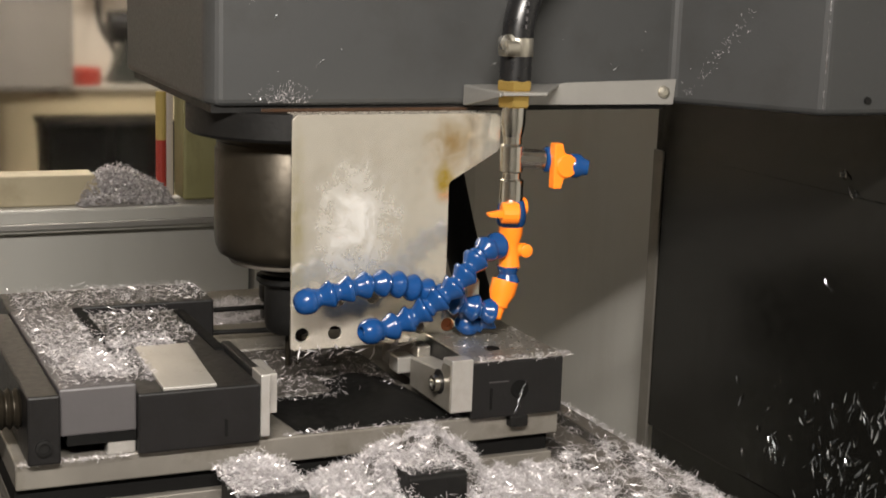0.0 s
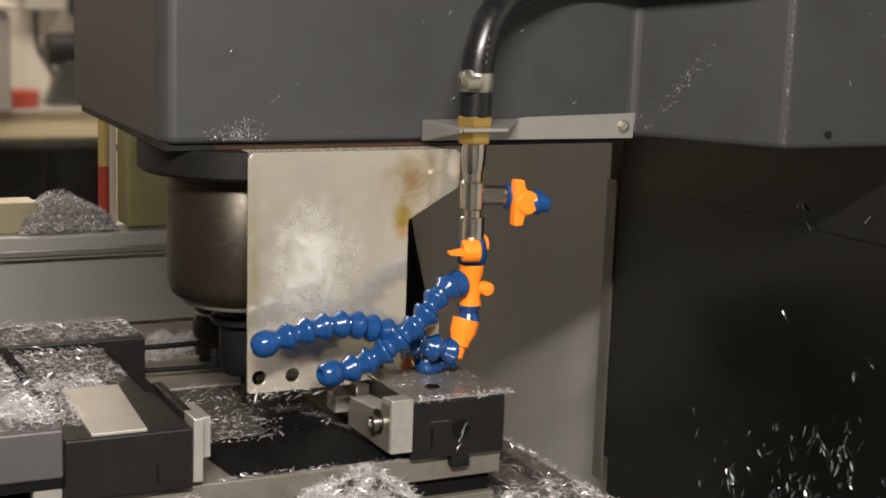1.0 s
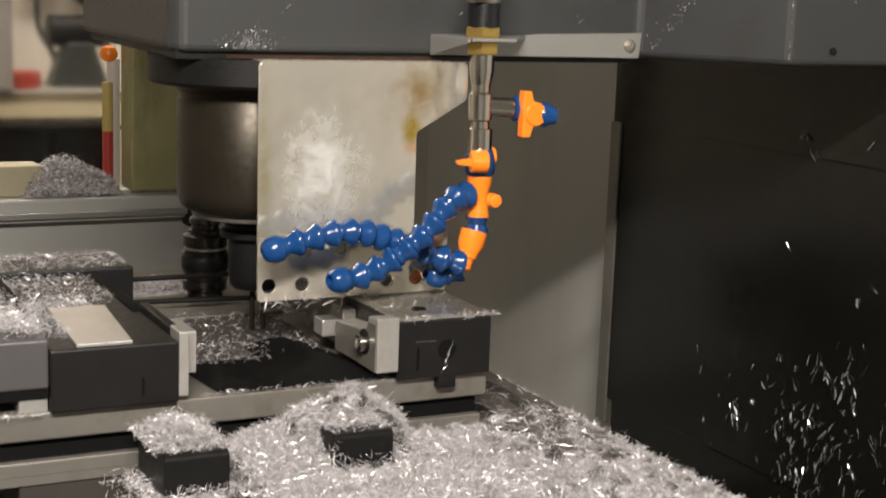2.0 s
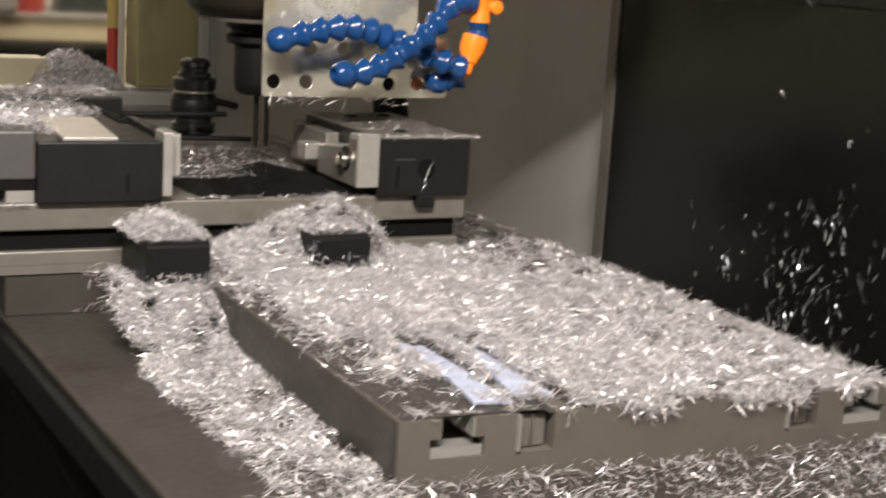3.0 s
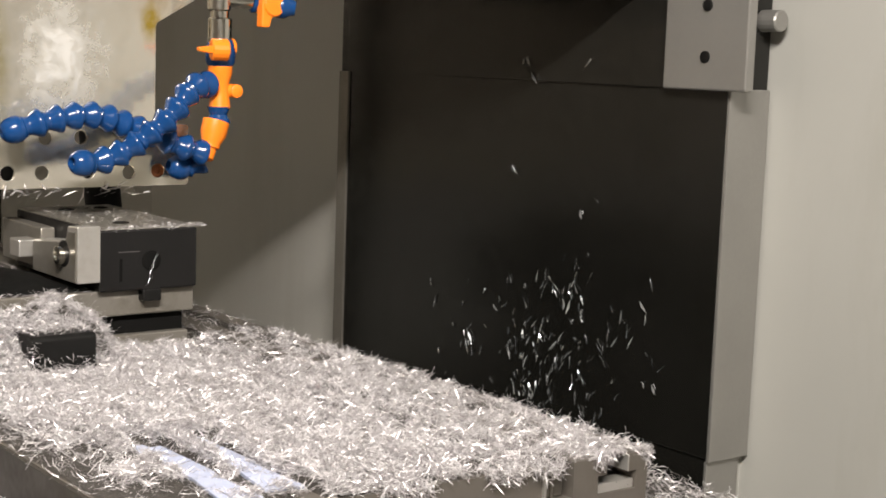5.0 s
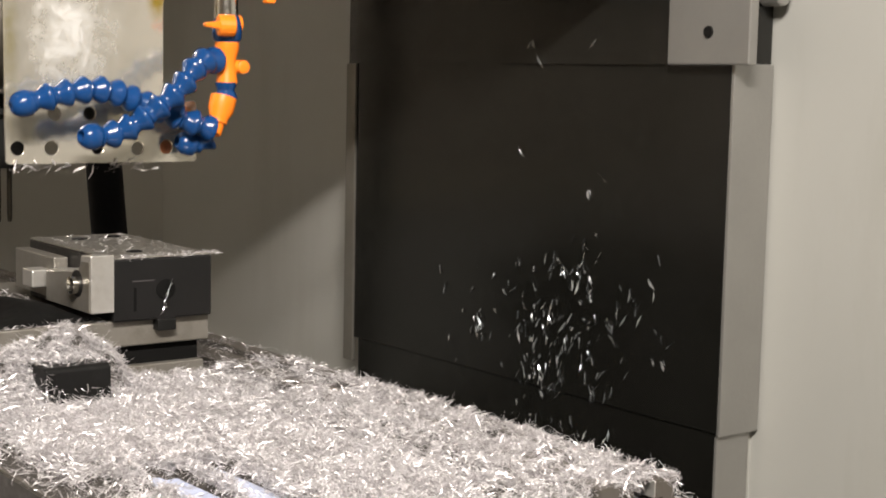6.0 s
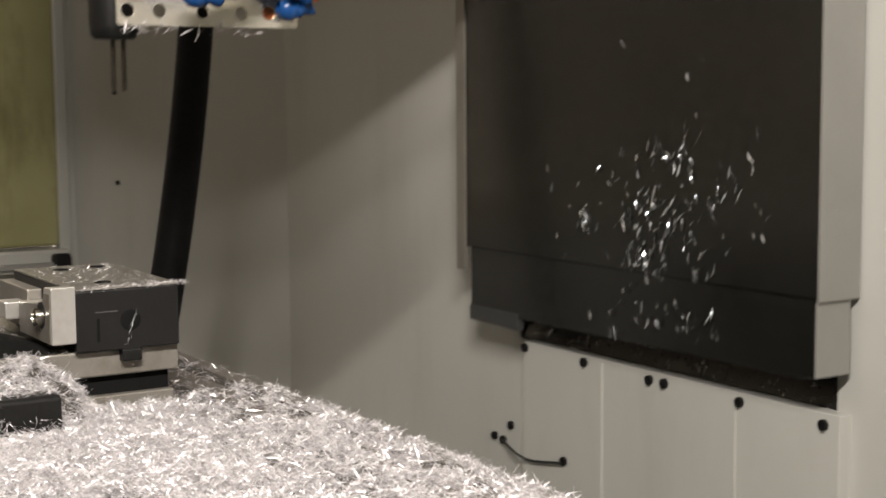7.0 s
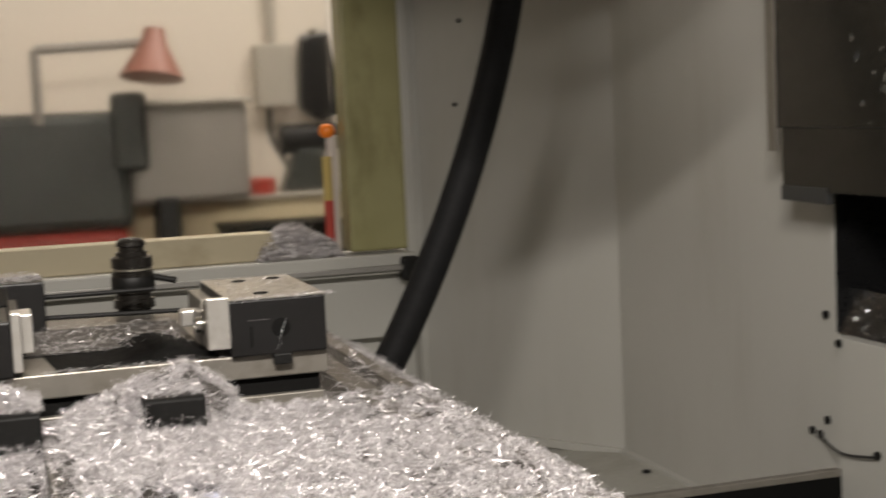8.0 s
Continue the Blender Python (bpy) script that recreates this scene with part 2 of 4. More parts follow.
def prism(outline, axis, lo, hi, bevel=0.0, seg=2):
    """An outline of pairs pushed along an axis: 'z' takes (x, y), 'y' takes (x, z), 'x' takes (y, z)."""
    bm = bmesh.new()

    def at(p, h):
        return {"z": (p[0], p[1], h), "y": (p[0], h, p[1]), "x": (h, p[0], p[1])}[axis]
    low, high = [bm.verts.new(at(p, lo)) for p in outline], [bm.verts.new(at(p, hi)) for p in outline]
    bm.faces.new(low)
    bm.faces.new(high[::-1])
    for i in range(len(outline)):
        j = (i + 1) % len(outline)
        bm.faces.new((low[i], low[j], high[j], high[i]))
    bmesh.ops.recalc_face_normals(bm, faces=bm.faces)
    if bevel:
        bmesh.ops.bevel(bm, geom=bm.edges[:], offset=bevel, segments=seg, affect="EDGES", profile=0.5)
    return bm


def lathe(profile, m, n=24):
    """A profile of (radius, height) turned round the z axis of the pose m."""
    bm = bmesh.new()
    rings = [[bm.verts.new((r * math.cos(2 * math.pi * i / n), r * math.sin(2 * math.pi * i / n), h)) for i in range(n)] for r, h in profile]
    for a, b in zip(rings, rings[1:]):
        for i in range(n):
            bm.faces.new((a[i], a[(i + 1) % n], b[(i + 1) % n], b[i]))
    bm.faces.new(rings[0][::-1])
    bm.faces.new(rings[-1])
    bmesh.ops.transform(bm, matrix=m, verts=bm.verts)
    return bm


def aim(a, b):
    """The pose at a whose z axis points to b."""
    a, b = Vector(a), Vector(b)
    return Matrix.Translation(a) @ (b - a).to_track_quat("Z", "Y").to_matrix().to_4x4()


def rod(a, b, r, n=16, r2=None):
    d = (Vector(b) - Vector(a)).length
    e = min(r, d) * 0.12
    r2 = r if r2 is None else r2
    return lathe([(r - e, 0), (r, e), (r2, d - e), (r2 - e, d)], aim(a, b), n)


def tube(points, r, n=14, per=6):
    """A round bar along a smooth line through the points."""
    pts = [Vector(p) for p in points]
    line = []
    for i in range(len(pts) - 1):
        p0, p1, p2, p3 = pts[max(i - 1, 0)], pts[i], pts[i + 1], pts[min(i + 2, len(pts) - 1)]
        for k in range(per):
            t = k / per
            line.append(0.5 * ((2 * p1) + (p2 - p0) * t + (2 * p0 - 5 * p1 + 4 * p2 - p3) * t * t + (3 * p1 - p0 - 3 * p2 + p3) * t ** 3))
    line.append(pts[-1])
    bm = bmesh.new()
    rings = []
    side = Vector((0.13, 0.97, 0.21))
    for i, p in enumerate(line):
        d = (line[min(i + 1, len(line) - 1)] - line[max(i - 1, 0)]).normalized()
        u = (side - d * side.dot(d)).normalized()
        v = d.cross(u)
        side = u
        rings.append([bm.verts.new(p + (u * math.cos(2 * math.pi * k / n) + v * math.sin(2 * math.pi * k / n)) * r) for k in range(n)])
    for a, b in zip(rings, rings[1:]):
        for i in range(n):
            bm.faces.new((a[i], a[(i + 1) % n], b[(i + 1) % n], b[i]))
    bm.faces.new(rings[0][::-1])
    bm.faces.new(rings[-1])
    return bm, line


def join(*bms):
    """Several bmeshes as one."""
    out = bmesh.new()
    for b in bms:
        data = bpy.data.meshes.new("piece")
        b.to_mesh(data)
        b.free()
        out.from_mesh(data)
        bpy.data.meshes.remove(data)
    return out


def sheet_with_holes(outline, holes, y0, y1):
    """A sheet in the x-z plane with round holes (x, z, radius) through it."""
    curve = bpy.data.curves.new("outline", "CURVE")
    curve.dimensions, curve.fill_mode, curve.extrude = "2D", "BOTH", abs(y1 - y0) / 2 - 0.0004
    curve.bevel_depth, curve.bevel_resolution = 0.0004, 1
    loops = [outline] + [[(x + r * math.cos(a * math.pi / 10), z + r * math.sin(a * math.pi / 10)) for a in range(20)] for x, z, r in holes]
    for loop in loops:
        s = curve.splines.new("POLY")
        s.points.add(len(loop) - 1)
        for p, (x, z) in zip(s.points, loop):
            p.co = (x, z, 0, 1)
        s.use_cyclic_u = True
    ob = new("outline", curve)
    data = bpy.data.meshes.new_from_object(ob.evaluated_get(bpy.context.evaluated_depsgraph_get()))
    bm = bmesh.new()
    bm.from_mesh(data)
    bpy.data.objects.remove(ob)
    bpy.data.curves.remove(curve)
    bpy.data.meshes.remove(data)
    bmesh.ops.transform(bm, matrix=Matrix.Translation((0, (y0 + y1) / 2, 0)) @ pose(0, 0, 0, 90), verts=bm.verts)
    return bm


def chip_mesh(name, spots, size, rng, lift=0.5, width=0.0011, hang=0.0):
    """Slivers: thin bent ribbons at the spots (x, y, z, nx, ny, nz), leaning out of the surface by up to lift."""
    verts, faces = [], []
    for x, y, z, nx, ny, nz in spots:
        nrm = Vector((nx, ny, nz))
        d = Vector((rng.gauss(0, 1), rng.gauss(0, 1), rng.gauss(0, 1)))
        d = (d - nrm * d.dot(nrm)).normalized() + nrm * rng.uniform(-0.1, lift)
        d = (d + Vector((0, 0, hang if d.z > 0 else -hang))).normalized()
        w = d.cross(Vector((rng.gauss(0, 1), rng.gauss(0, 1), rng.gauss(0, 1)))).normalized()
        u = d.cross(w)
        ln, ww, bend = size * rng.uniform(0.35, 1.25), width * rng.uniform(0.5, 1.5), rng.uniform(-0.35, 0.35)
        p, base = Vector((x, y, z)), len(verts)
        for k, s in enumerate((-0.5, 0.05, 0.5)):
            c = p + d * ln * s + u * ln * bend * (0.25 - s * s) * 1.6
            tw = w * math.cos(k * 1.1) + u * math.sin(k * 1.1)
            h = ww * (0.6, 1, 0.4)[k]
            verts += [c - tw * h, c + tw * h]
        for k in range(2):
            b = base + 2 * k
            faces.append((b, b + 1, b + 3, b + 2))
    data = bpy.data.meshes.new(name)
    data.from_pydata(verts, [], faces)
    data.materials.append(BRIGHT_CHIPS if hang else CHIPS)
    return data


def chip_pile(name, spots, size, seed, label, origin=(0, 0, 0), parent=None, lift=0.5, width=0.0011, hang=0.0):
    rng = random.Random(seed)
    o = SPACE[0] @ Vector(origin)
    spots = [(*(SPACE[0] @ Vector(s[:3]) - o), *s[3:]) for s in spots]
    data = chip_mesh(name, spots, size, rng, lift, width, hang)
    ob = new(name, data)
    if parent is None:
        ob.location = o
        tagged(ob, label, "metal chips", kind="stuff")
    else:
        ob.parent = parent
        tagged(ob, label, kind="stuff")
    return ob

# ---- the workshop round the machine ----


def structure(name, bm, material, label, category):
    return tagged(part(name, bm, material), label, category, kind="structure")


structure("ground", box(-4.1, 4.1, -4.1, 4.9, -1.05, -0.95), FLOOR_PAINT, "grey painted concrete workshop floor", "floor")
structure("ceiling", box(-4.1, 4.1, -4.1, 4.9, 2.7, 2.8), CREAM, "plain cream workshop ceiling", "ceiling")
structure("wall_north", box(-4.1, 4.1, 4.7, 4.8, -0.95, 2.7), CREAM, "cream painted workshop wall", "wall")
structure("wall_south", box(-4.1, 4.1, -4.1, -4.0, -0.95, 2.7), CREAM, "cream painted workshop wall behind the camera", "wall")
structure("wall_east", box(4.0, 4.1, -4.0, 4.7, -0.95, 2.7), CREAM, "cream painted workshop wall", "wall")
structure("wall_west", box(-4.1, -4.0, -4.0, 4.7, -0.95, 2.7), CREAM, "cream painted workshop wall", "wall")

# the machine's enclosure: rear wall behind the column cover, side wall with its window
WX = 0.722
rear = thing("enclosure_rear_wall", (WX, 0.6, -0.56), "off-white painted sheet metal rear wall of the enclosure", "wall", kind="structure")
part("wall_sheet", join(box(WX, WX + 0.05, -1.6, 1.2, 0.5, 1.6), box(WX, WX + 0.05, 0.430, 1.2, -0.575, 0.5), box(WX, WX + 0.05, 0.38, 0.430, -0.575, -0.2265), box(WX, WX + 0.05, -1.6, -0.17, -0.575, 0.5)), WALL_PAINT, rear)
lower_plate = part("lower_plate", prism([(-0.19, -0.56), (0.40, -0.56), (0.40, -0.225), (-0.19, -0.225)], "x", 0.705, 0.726, 0.001), WALL_PAINT, rear, "off-white bolted cover plate")
# added black sheets paint the darkness inside the opening
part("opening_shade", join(box(WX + 0.10, WX + 0.12, -0.169, 0.429, -0.4, 0.499), box(0.7235, WX + 0.10, 0.4255, 0.4295, -0.224, 0.499), box(0.7235, WX + 0.10, -0.1695, -0.165, -0.224, 0.499)), BLACK_RUBBER, rear, "black sheets standing for the shade in the opening behind the cover")
part("wiper", prism([(0.724, -0.2245), (0.744, -0.2245), (0.764, -0.160), (0.744, -0.160)], "y", -0.165, 0.425, 0.001), BLACK_RUBBER, rear, "black rubber wiper strip with chips")
rng = random.Random(8)
chip_pile("wiper_chip_dust", [(0.7235 + 0.019 * k, rng.uniform(-0.15, 0.40), -0.222 + 0.061 * k, -0.95, 0, 0.3) for k in [rng.random() for _ in range(170)]], 0.013, 9, "fine chips on the wiper", (WX, 0.6, -0.56), rear, lift=0.3, width=0.0007, hang=0.3)
part("corner_sheet", prism([(WX, 1.185), (WX + 0.05, 1.2), (0.50, 1.65), (0.44, 1.62)], "z", -0.60, 1.6), WALL_PAINT, rear, "off-white slanting corner sheet")
part("crease_strip", prism([(WX, 0.41), (WX - 0.012, 0.41), (WX - 0.012, 1.18), (0.44, 1.60), (0.45, 1.61), (WX, 1.19)], "z", -0.572, -0.556, 0.001), WALL_PAINT, rear)
for y in (0.75, 1.02):
    part("crease_screw", lathe([(0.008, 0), (0.007, 0.004), (0.003, 0.005)], pose(0.69, y, -0.562), 12), BLACK_STEEL, rear)
for y, z in ((0.452, -0.201), (0.393, -0.234), (0.257, -0.234), (0.123, -0.236), (0.095, -0.236), (-0.038, -0.236), (-0.168, -0.238), (0.495, -0.381), (0.473, -0.383), (0.453, -0.358), (0.302, -0.377)):
    part("bolt", lathe([(0.0062, -0.001), (0.0062, 0.0045), (0.0040, 0.0052), (0.0040, 0.0030)], aim((0.705 if y < 0.4 else WX, y, z), (0.5, y, z)), 12), BLACK_STEEL, rear, "black socket head bolt")
for x, y, z in ((0.510, 1.511, 0.128), (0.511, 1.510, -0.048), (0.511, 1.510, 0.349), (0.521, 1.494, 0.300)):
    part("wall_screw", lathe([(0.0050, -0.002), (0.0047, 0.002), (0.002, 0.003)], aim((x, y, z), (x - 0.84, y - 0.54, z)), 12), BLACK_STEEL, rear)
part("cable", tube([(0.716, 0.470, -0.382), (0.701, 0.39, -0.392), (0.699, 0.302, -0.379)], 0.002, 6, 4)[0], BLACK_RUBBER, rear, "thin dark cable")
for y in (-0.03, 0.22):
    part("seam", box(0.7025, 0.7055, y - 0.0015, y + 0.0015, -0.55, -0.23), WALL_PAINT, lower_plate)

structure("machine_base", box(-0.85, 0.77, -1.55, 1.66, -0.95, -0.865, 0.01), BLACK_STEEL, "black cast machine base on the workshop floor", "machine base")
structure("chip_pan", prism([(WX, -0.560), (WX, -0.61), (-0.9, -0.86), (-0.9, -0.81)], "y", -1.6, 1.6), PAN_PAINT, "off-white painted sloping chip pan", "chip pan")

# added out of view, so the splash plate has something pale to reflect
structure("unseen_reflector_wall", box(-0.9, WX - 0.002, -1.65, -1.602, -0.85, 1.6), WALL_PAINT, "unseen off-white wall added for the splash plate to reflect", "wall")

FY = 1.6
side = thing("enclosure_side_wall", (0.2, FY, -0.9), "off-white side wall with a window to the workshop", "wall", kind="structure")
part("wall_sheet", join(box(0.44, 0.50, FY, FY + 0.05, -0.9, 1.6), box(-1.4, 0.44, FY + 0.05, FY + 0.09, -0.9, -0.23)), WALL_PAINT, side)
part("post", box(0.293, 0.418, FY - 0.01, FY + 0.07, -0.172, 1.6, 0.006), OLIVE, side, "oil-stained olive window post")
part("post_edge", box(0.416, 0.441, FY - 0.012, FY + 0.02, -0.20, 1.6, 0.004), WALL_PAINT, side)
ledge = part("ledge", join(box(-1.4, 0.43, FY - 0.03, FY + 0.10, -0.222, -0.178, 0.005), box(-1.4, 0.43, FY + 0.01, FY + 0.05, -0.36, -0.222)), WALL_PAINT, side, "off-white window ledge")
part("ledge_rail", box(-1.4, 0.40, FY - 0.042, FY - 0.03, -0.214, -0.202, 0.002), STEEL_STRIP, ledge, "thin steel rail along the ledge")
part("clamp_block", box(0.392, 0.430, FY - 0.045, FY - 0.005, -0.238, -0.186, 0.007), BLACK_STEEL, ledge)
pane = part("pane", box(-1.4, 0.292, FY + 0.105, FY + 0.110, -0.178, 1.6), DIRTY_PANE, side, "hazy scratched window pane")
pane.visible_shadow = False
sill = thing("window_sill_beam", (-0.2, FY + 0.04, -0.178), "cream painted beam lying on the window ledge", "beam")
part("beam", prism([(-1.3, -0.178), (0.145, -0.178), (0.128, -0.120), (-1.3, -0.118)], "y", FY + 0.01, FY + 0.08, 0.003), CREAM_SILL, sill)
post = thing("signal_post", (0.276, FY + 0.085, -0.178), "pale post with red and yellow tape and an orange cap", "post")
part("pole", rod((0.284, FY + 0.088, -0.178), (0.284, FY + 0.088, 0.075), 0.0125, 16), PALE_POST, post)
part("red_band", rod((0.270, FY + 0.078, -0.165), (0.270, FY + 0.078, -0.065), 0.0105, 16), RED, post)
part("yellow_band", rod((0.270, FY + 0.078, -0.065), (0.270, FY + 0.078, 0.03), 0.0105, 16), YELLOW, post)
part("cap", lathe([(0.009, 0), (0.016, 0.007), (0.018, 0.015), (0.013, 0.026), (0.004, 0.030)], pose(0.274, FY + 0.083, 0.070), 16), ORANGE_PLASTIC, post, smooth=True)

rng = random.Random(5)
spots = []
for _ in range(4600):
    u, v = rng.uniform(-1, 1), rng.uniform(-1, 1)
    h = max(0.0, 1 - u ** 8) * (0.82 + 0.24 * math.sin(3.2 * u + 2.2) + 0.12 * noise.noise(Vector((u * 4, v * 2, 3.0)))) * max(0.3, 1 - v * v)
    spots.append((0.185 + 0.090 * u, FY + 0.025 + 0.045 * v, -0.176 + 0.072 * h * rng.random() ** 0.6, 0, -0.5, 0.8))
chip_pile("chip_heap", spots, 0.0135, 6, "heap of silvery chips on the window ledge", (0.185, FY + 0.025, -0.178), lift=1.2, width=0.0013)

rng = random.Random(44)
spots = []
for _ in range(70):
    y = rng.uniform(0.45, 1.15)
    x = WX - 0.02 - 0.16 * rng.random() ** 2
    spots.append((x, y, -0.560 - (WX - x) * 0.1541 + 0.0015, 0, 0, 1))
chip_pile("fallen_chips", spots, 0.012, 45, "few stray chips fallen into the chip pan", (WX - 0.05, 0.8, -0.57), lift=0.3, width=0.0006)

# what shows through the window
mill = thing("grey_machine_tool", (0.3, 3.9, -0.95), "blurred grey and dark green machine tool across the workshop", "machine")
mill_bed = part("bed", box(0.06, 0.48, 3.8, 4.1, -0.17, 0.17, 0.02), DULL_GREY, mill)
part("top_ledge", box(0.05, 0.50, 3.78, 4.12, 0.17, 0.19, 0.006), PALE_BOX, mill_bed)
part("headstock", box(-0.75, 0.06, 3.75, 4.15, -0.25, 0.16, 0.04), DULL_GREEN, mill, "dark green headstock")
part("guard", box(0.0, 0.12, 3.72, 3.80, -0.05, 0.22, 0.02), DULL_GREEN, mill)
part("base", box(-0.6, 0.04, 3.8, 4.1, -0.95, -0.25, 0.02), RED, mill, "dark red base")
part("foot", box(0.14, 0.22, 3.75, 3.9, -0.95, -0.15, 0.01), BLACK_STEEL, mill)
lamp = thing("machine_lamp", (-0.24, 3.7, 0.12), "salmon red shaded lamp on a jointed arm", "lamp")
part("upright", rod((-0.24, 3.7, 0.12), (-0.24, 3.7, 0.37), 0.016), DULL_GREY, lamp)
part("arm", rod((-0.24, 3.7, 0.37), (0.14, 3.7, 0.385), 0.016), DULL_GREY, lamp)
part("shade", lathe([(0.035, 0), (0.045, 0.05), (0.11, 0.17), (0.105, 0.17)], aim((0.16, 3.7, 0.43), (0.13, 3.66, 0.2)), 20), SALMON, lamp, "salmon enamel shade", smooth=True)
bench = thing("cream_cabinet", (0.4, 4.3, -0.95), "low cream cabinet along the workshop wall", "cabinet")
part("body", box(-0.9, 0.98, 4.2, 4.6, -0.95, -0.20, 0.01), CREAM_CABINET, bench)
part("top", box(-0.92, 1.0, 4.18, 4.62, -0.20, -0.185, 0.004), PALE_BOX, bench)
for x0, x1 in ((0.38, 0.58), (0.60, 0.81)):
    bin_ = thing("black_bin", ((x0 + x1) / 2, 3.9, -0.95), "black plastic bin on the workshop floor", "bin", "black bins")
    tub = part("tub", prism([(x0 + 0.02, -0.95), (x1 - 0.02, -0.95), (x1, -0.27), (x0, -0.27)], "y", 3.75, 4.0, 0.01), BLACK_AND_SHADE, bin_)
    part("rim", box(x0 - 0.008, x1 + 0.008, 3.74, 4.01, -0.285, -0.265, 0.006), BLACK_AND_SHADE, tub)
box_ = thing("switch_box", (0.70, 4.65, 0.14), "pale electrical switch box on the workshop wall", "switch box")
part("case", box(0.67, 0.83, 4.6, 4.7, 0.15, 0.41, 0.01), PALE_BOX, box_)
part("conduit", rod((0.75, 4.66, 0.41), (0.75, 4.66, 2.6), 0.018), PALE_BOX, box_)
part("cable", tube([(0.72, 4.64, 0.15), (0.72, 4.6, 0.02), (0.78, 4.6, -0.1), (0.75, 4.55, -0.19)], 0.012, 8)[0], BLACK_RUBBER, box_)
fan = thing("dark_pedestal_tool", (0.78, 4.35, -0.185), "dark pedestal grinder on the cream cabinet", "grinder")
part("column", prism([(0.70, -0.185), (0.92, -0.185), (0.86, -0.02), (0.76, -0.02)], "y", 4.3, 4.42, 0.01), DULL_GREEN, fan)
part("head", rod((0.70, 4.36, 0.02), (0.93, 4.36, 0.02), 0.06), BLACK_STEEL, fan)
jar = thing("red_tin", (0.575, 4.3, -0.185), "red tin on the cream cabinet", "tin")
part("body", lathe([(0.085, 0), (0.088, 0.005), (0.088, 0.055), (0.08, 0.06)], pose(0.575, 4.3, -0.185), 20), RED, jar, smooth=True)
coat = thing("hanging_dark_coat", (0.93, 4.6, 0.1), "dark cloth hanging on the workshop wall", "cloth")
part("cloth", prism([(0.86, 0.44), (0.98, 0.46), (1.02, 0.12), (0.93, 0.08), (0.85, 0.14)], "y", 4.6, 4.68, 0.015), BLACK_RUBBER, coat)
part("peg", rod((0.92, 4.7, 0.455), (0.92, 4.58, 0.46), 0.012), PALE_BOX, coat)

# ---- machine column cover, moving with the head ----
PX = 0.661
cover = thing("column_way_cover", (PX, 0.15, -0.405), "dark oily sheet metal cover over the column ways", "machine cover")
part("upper_sheet", box(PX, 0.720, -0.197, 0.498, -0.292, 0.30, 0.002), DARK_PANEL, cover)
part("lower_sheet", prism([(-0.192, -0.376), (-0.192, -0.287), (0.470, -0.287), (0.470, -0.381), (-0.170, -0.379)], "x", PX + 0.003, 0.713, 0.0015), DARK_PANEL, cover)
part("far_flange", box(PX - 0.003, PX + 0.002, 0.476, 0.4985, -0.325, 0.086, 0.0008), RAIL_STEEL, cover, "dull steel flange")
part("bottom_lip", prism([(0.352, -0.397), (0.471, -0.395), (0.471, -0.374), (0.352, -0.374)], "x", PX + 0.001, PX + 0.012, 0.001), GREY_PAINT, cover, "grey bottom lip")
part("top_lip", box(PX - 0.004, PX + 0.004, -0.13, 0.476, 0.086, 0.30, 0.001), DARK_PANEL, cover)
part("edge_strip", box(PX - 0.001, 0.719, -0.201, -0.1965, -0.294, 0.088, 0.001), STEEL_STRIP, cover, "bare steel edge strip")
part("lower_edge_strip", box(PX + 0.002, 0.712, -0.1955, -0.1915, -0.375, -0.295, 0.001), STEEL_STRIP, cover, "bare steel edge strip")
mount = part("mount_plate", box(PX - 0.016, PX - 0.004, -0.232, -0.121, 0.086, 0.30, 0.002), STEEL_STRIP, cover, "bare steel mounting plate")
for y, z in ((-0.178, 0.119), (-0.178, 0.17)):
    part("plate_screw", lathe([(0.006, 0), (0.006, 0.002), (0.003, 0.0025)], aim((PX - 0.016, y, z), (0, y, z)), 12), BLACK_STEEL, mount)
part("guide_bolt", rod((PX + 0.04, -0.20, 0.157), (PX + 0.04, -0.225, 0.157), 0.011), STEEL_STRIP, cover)
rng = random.Random(11)
spots = []
for cy, cz, ry, rz, n_ in ((0.045, -0.150, 0.020, 0.012, 18), (0.13, -0.160, 0.022, 0.020, 7), (0.188, -0.238, 0.014, 0.014, 15), (0.225, -0.25, 0.018, 0.03, 5), (0.09, -0.222, 0.030, 0.016, 24), (0.05, -0.208, 0.012, 0.028, 16), (-0.03, -0.180, 0.022, 0.018, 15), (-0.10, -0.165, 0.016, 0.03, 6), (0.02, -0.230, 0.030, 0.016, 24), (0.085, -0.270, 0.024, 0.016, 32), (-0.02, -0.275, 0.012, 0.010, 8), (0.10, -0.345, 0.040, 0.015, 16), (0.0, -0.345, 0.045, 0.018, 12), (0.0, -0.10, 0.016, 0.030, 8), (0.05, -0.23, 0.10, 0.06, 26)):
    for _ in range(n_):
        y, z = rng.gauss(cy, ry), rng.gauss(cz, rz)
        if -0.18 < y < 0.3 and -0.38 < z < 0.05:
            spots.append((PX - 0.002, y, z, -1, 0, 0))
for _ in range(7):
    spots.append((PX - 0.006, rng.uniform(-0.02, 0.12), rng.choice((0.089, 0.09, 0.108)), -1, 0, 0))
chip_pile("clinging_chip_spray", spots, 0.0145, 12, "bright aluminium chips clinging to the cover", (PX, 0.15, -0.405), cover, lift=0.45, width=0.0010, hang=0.9)

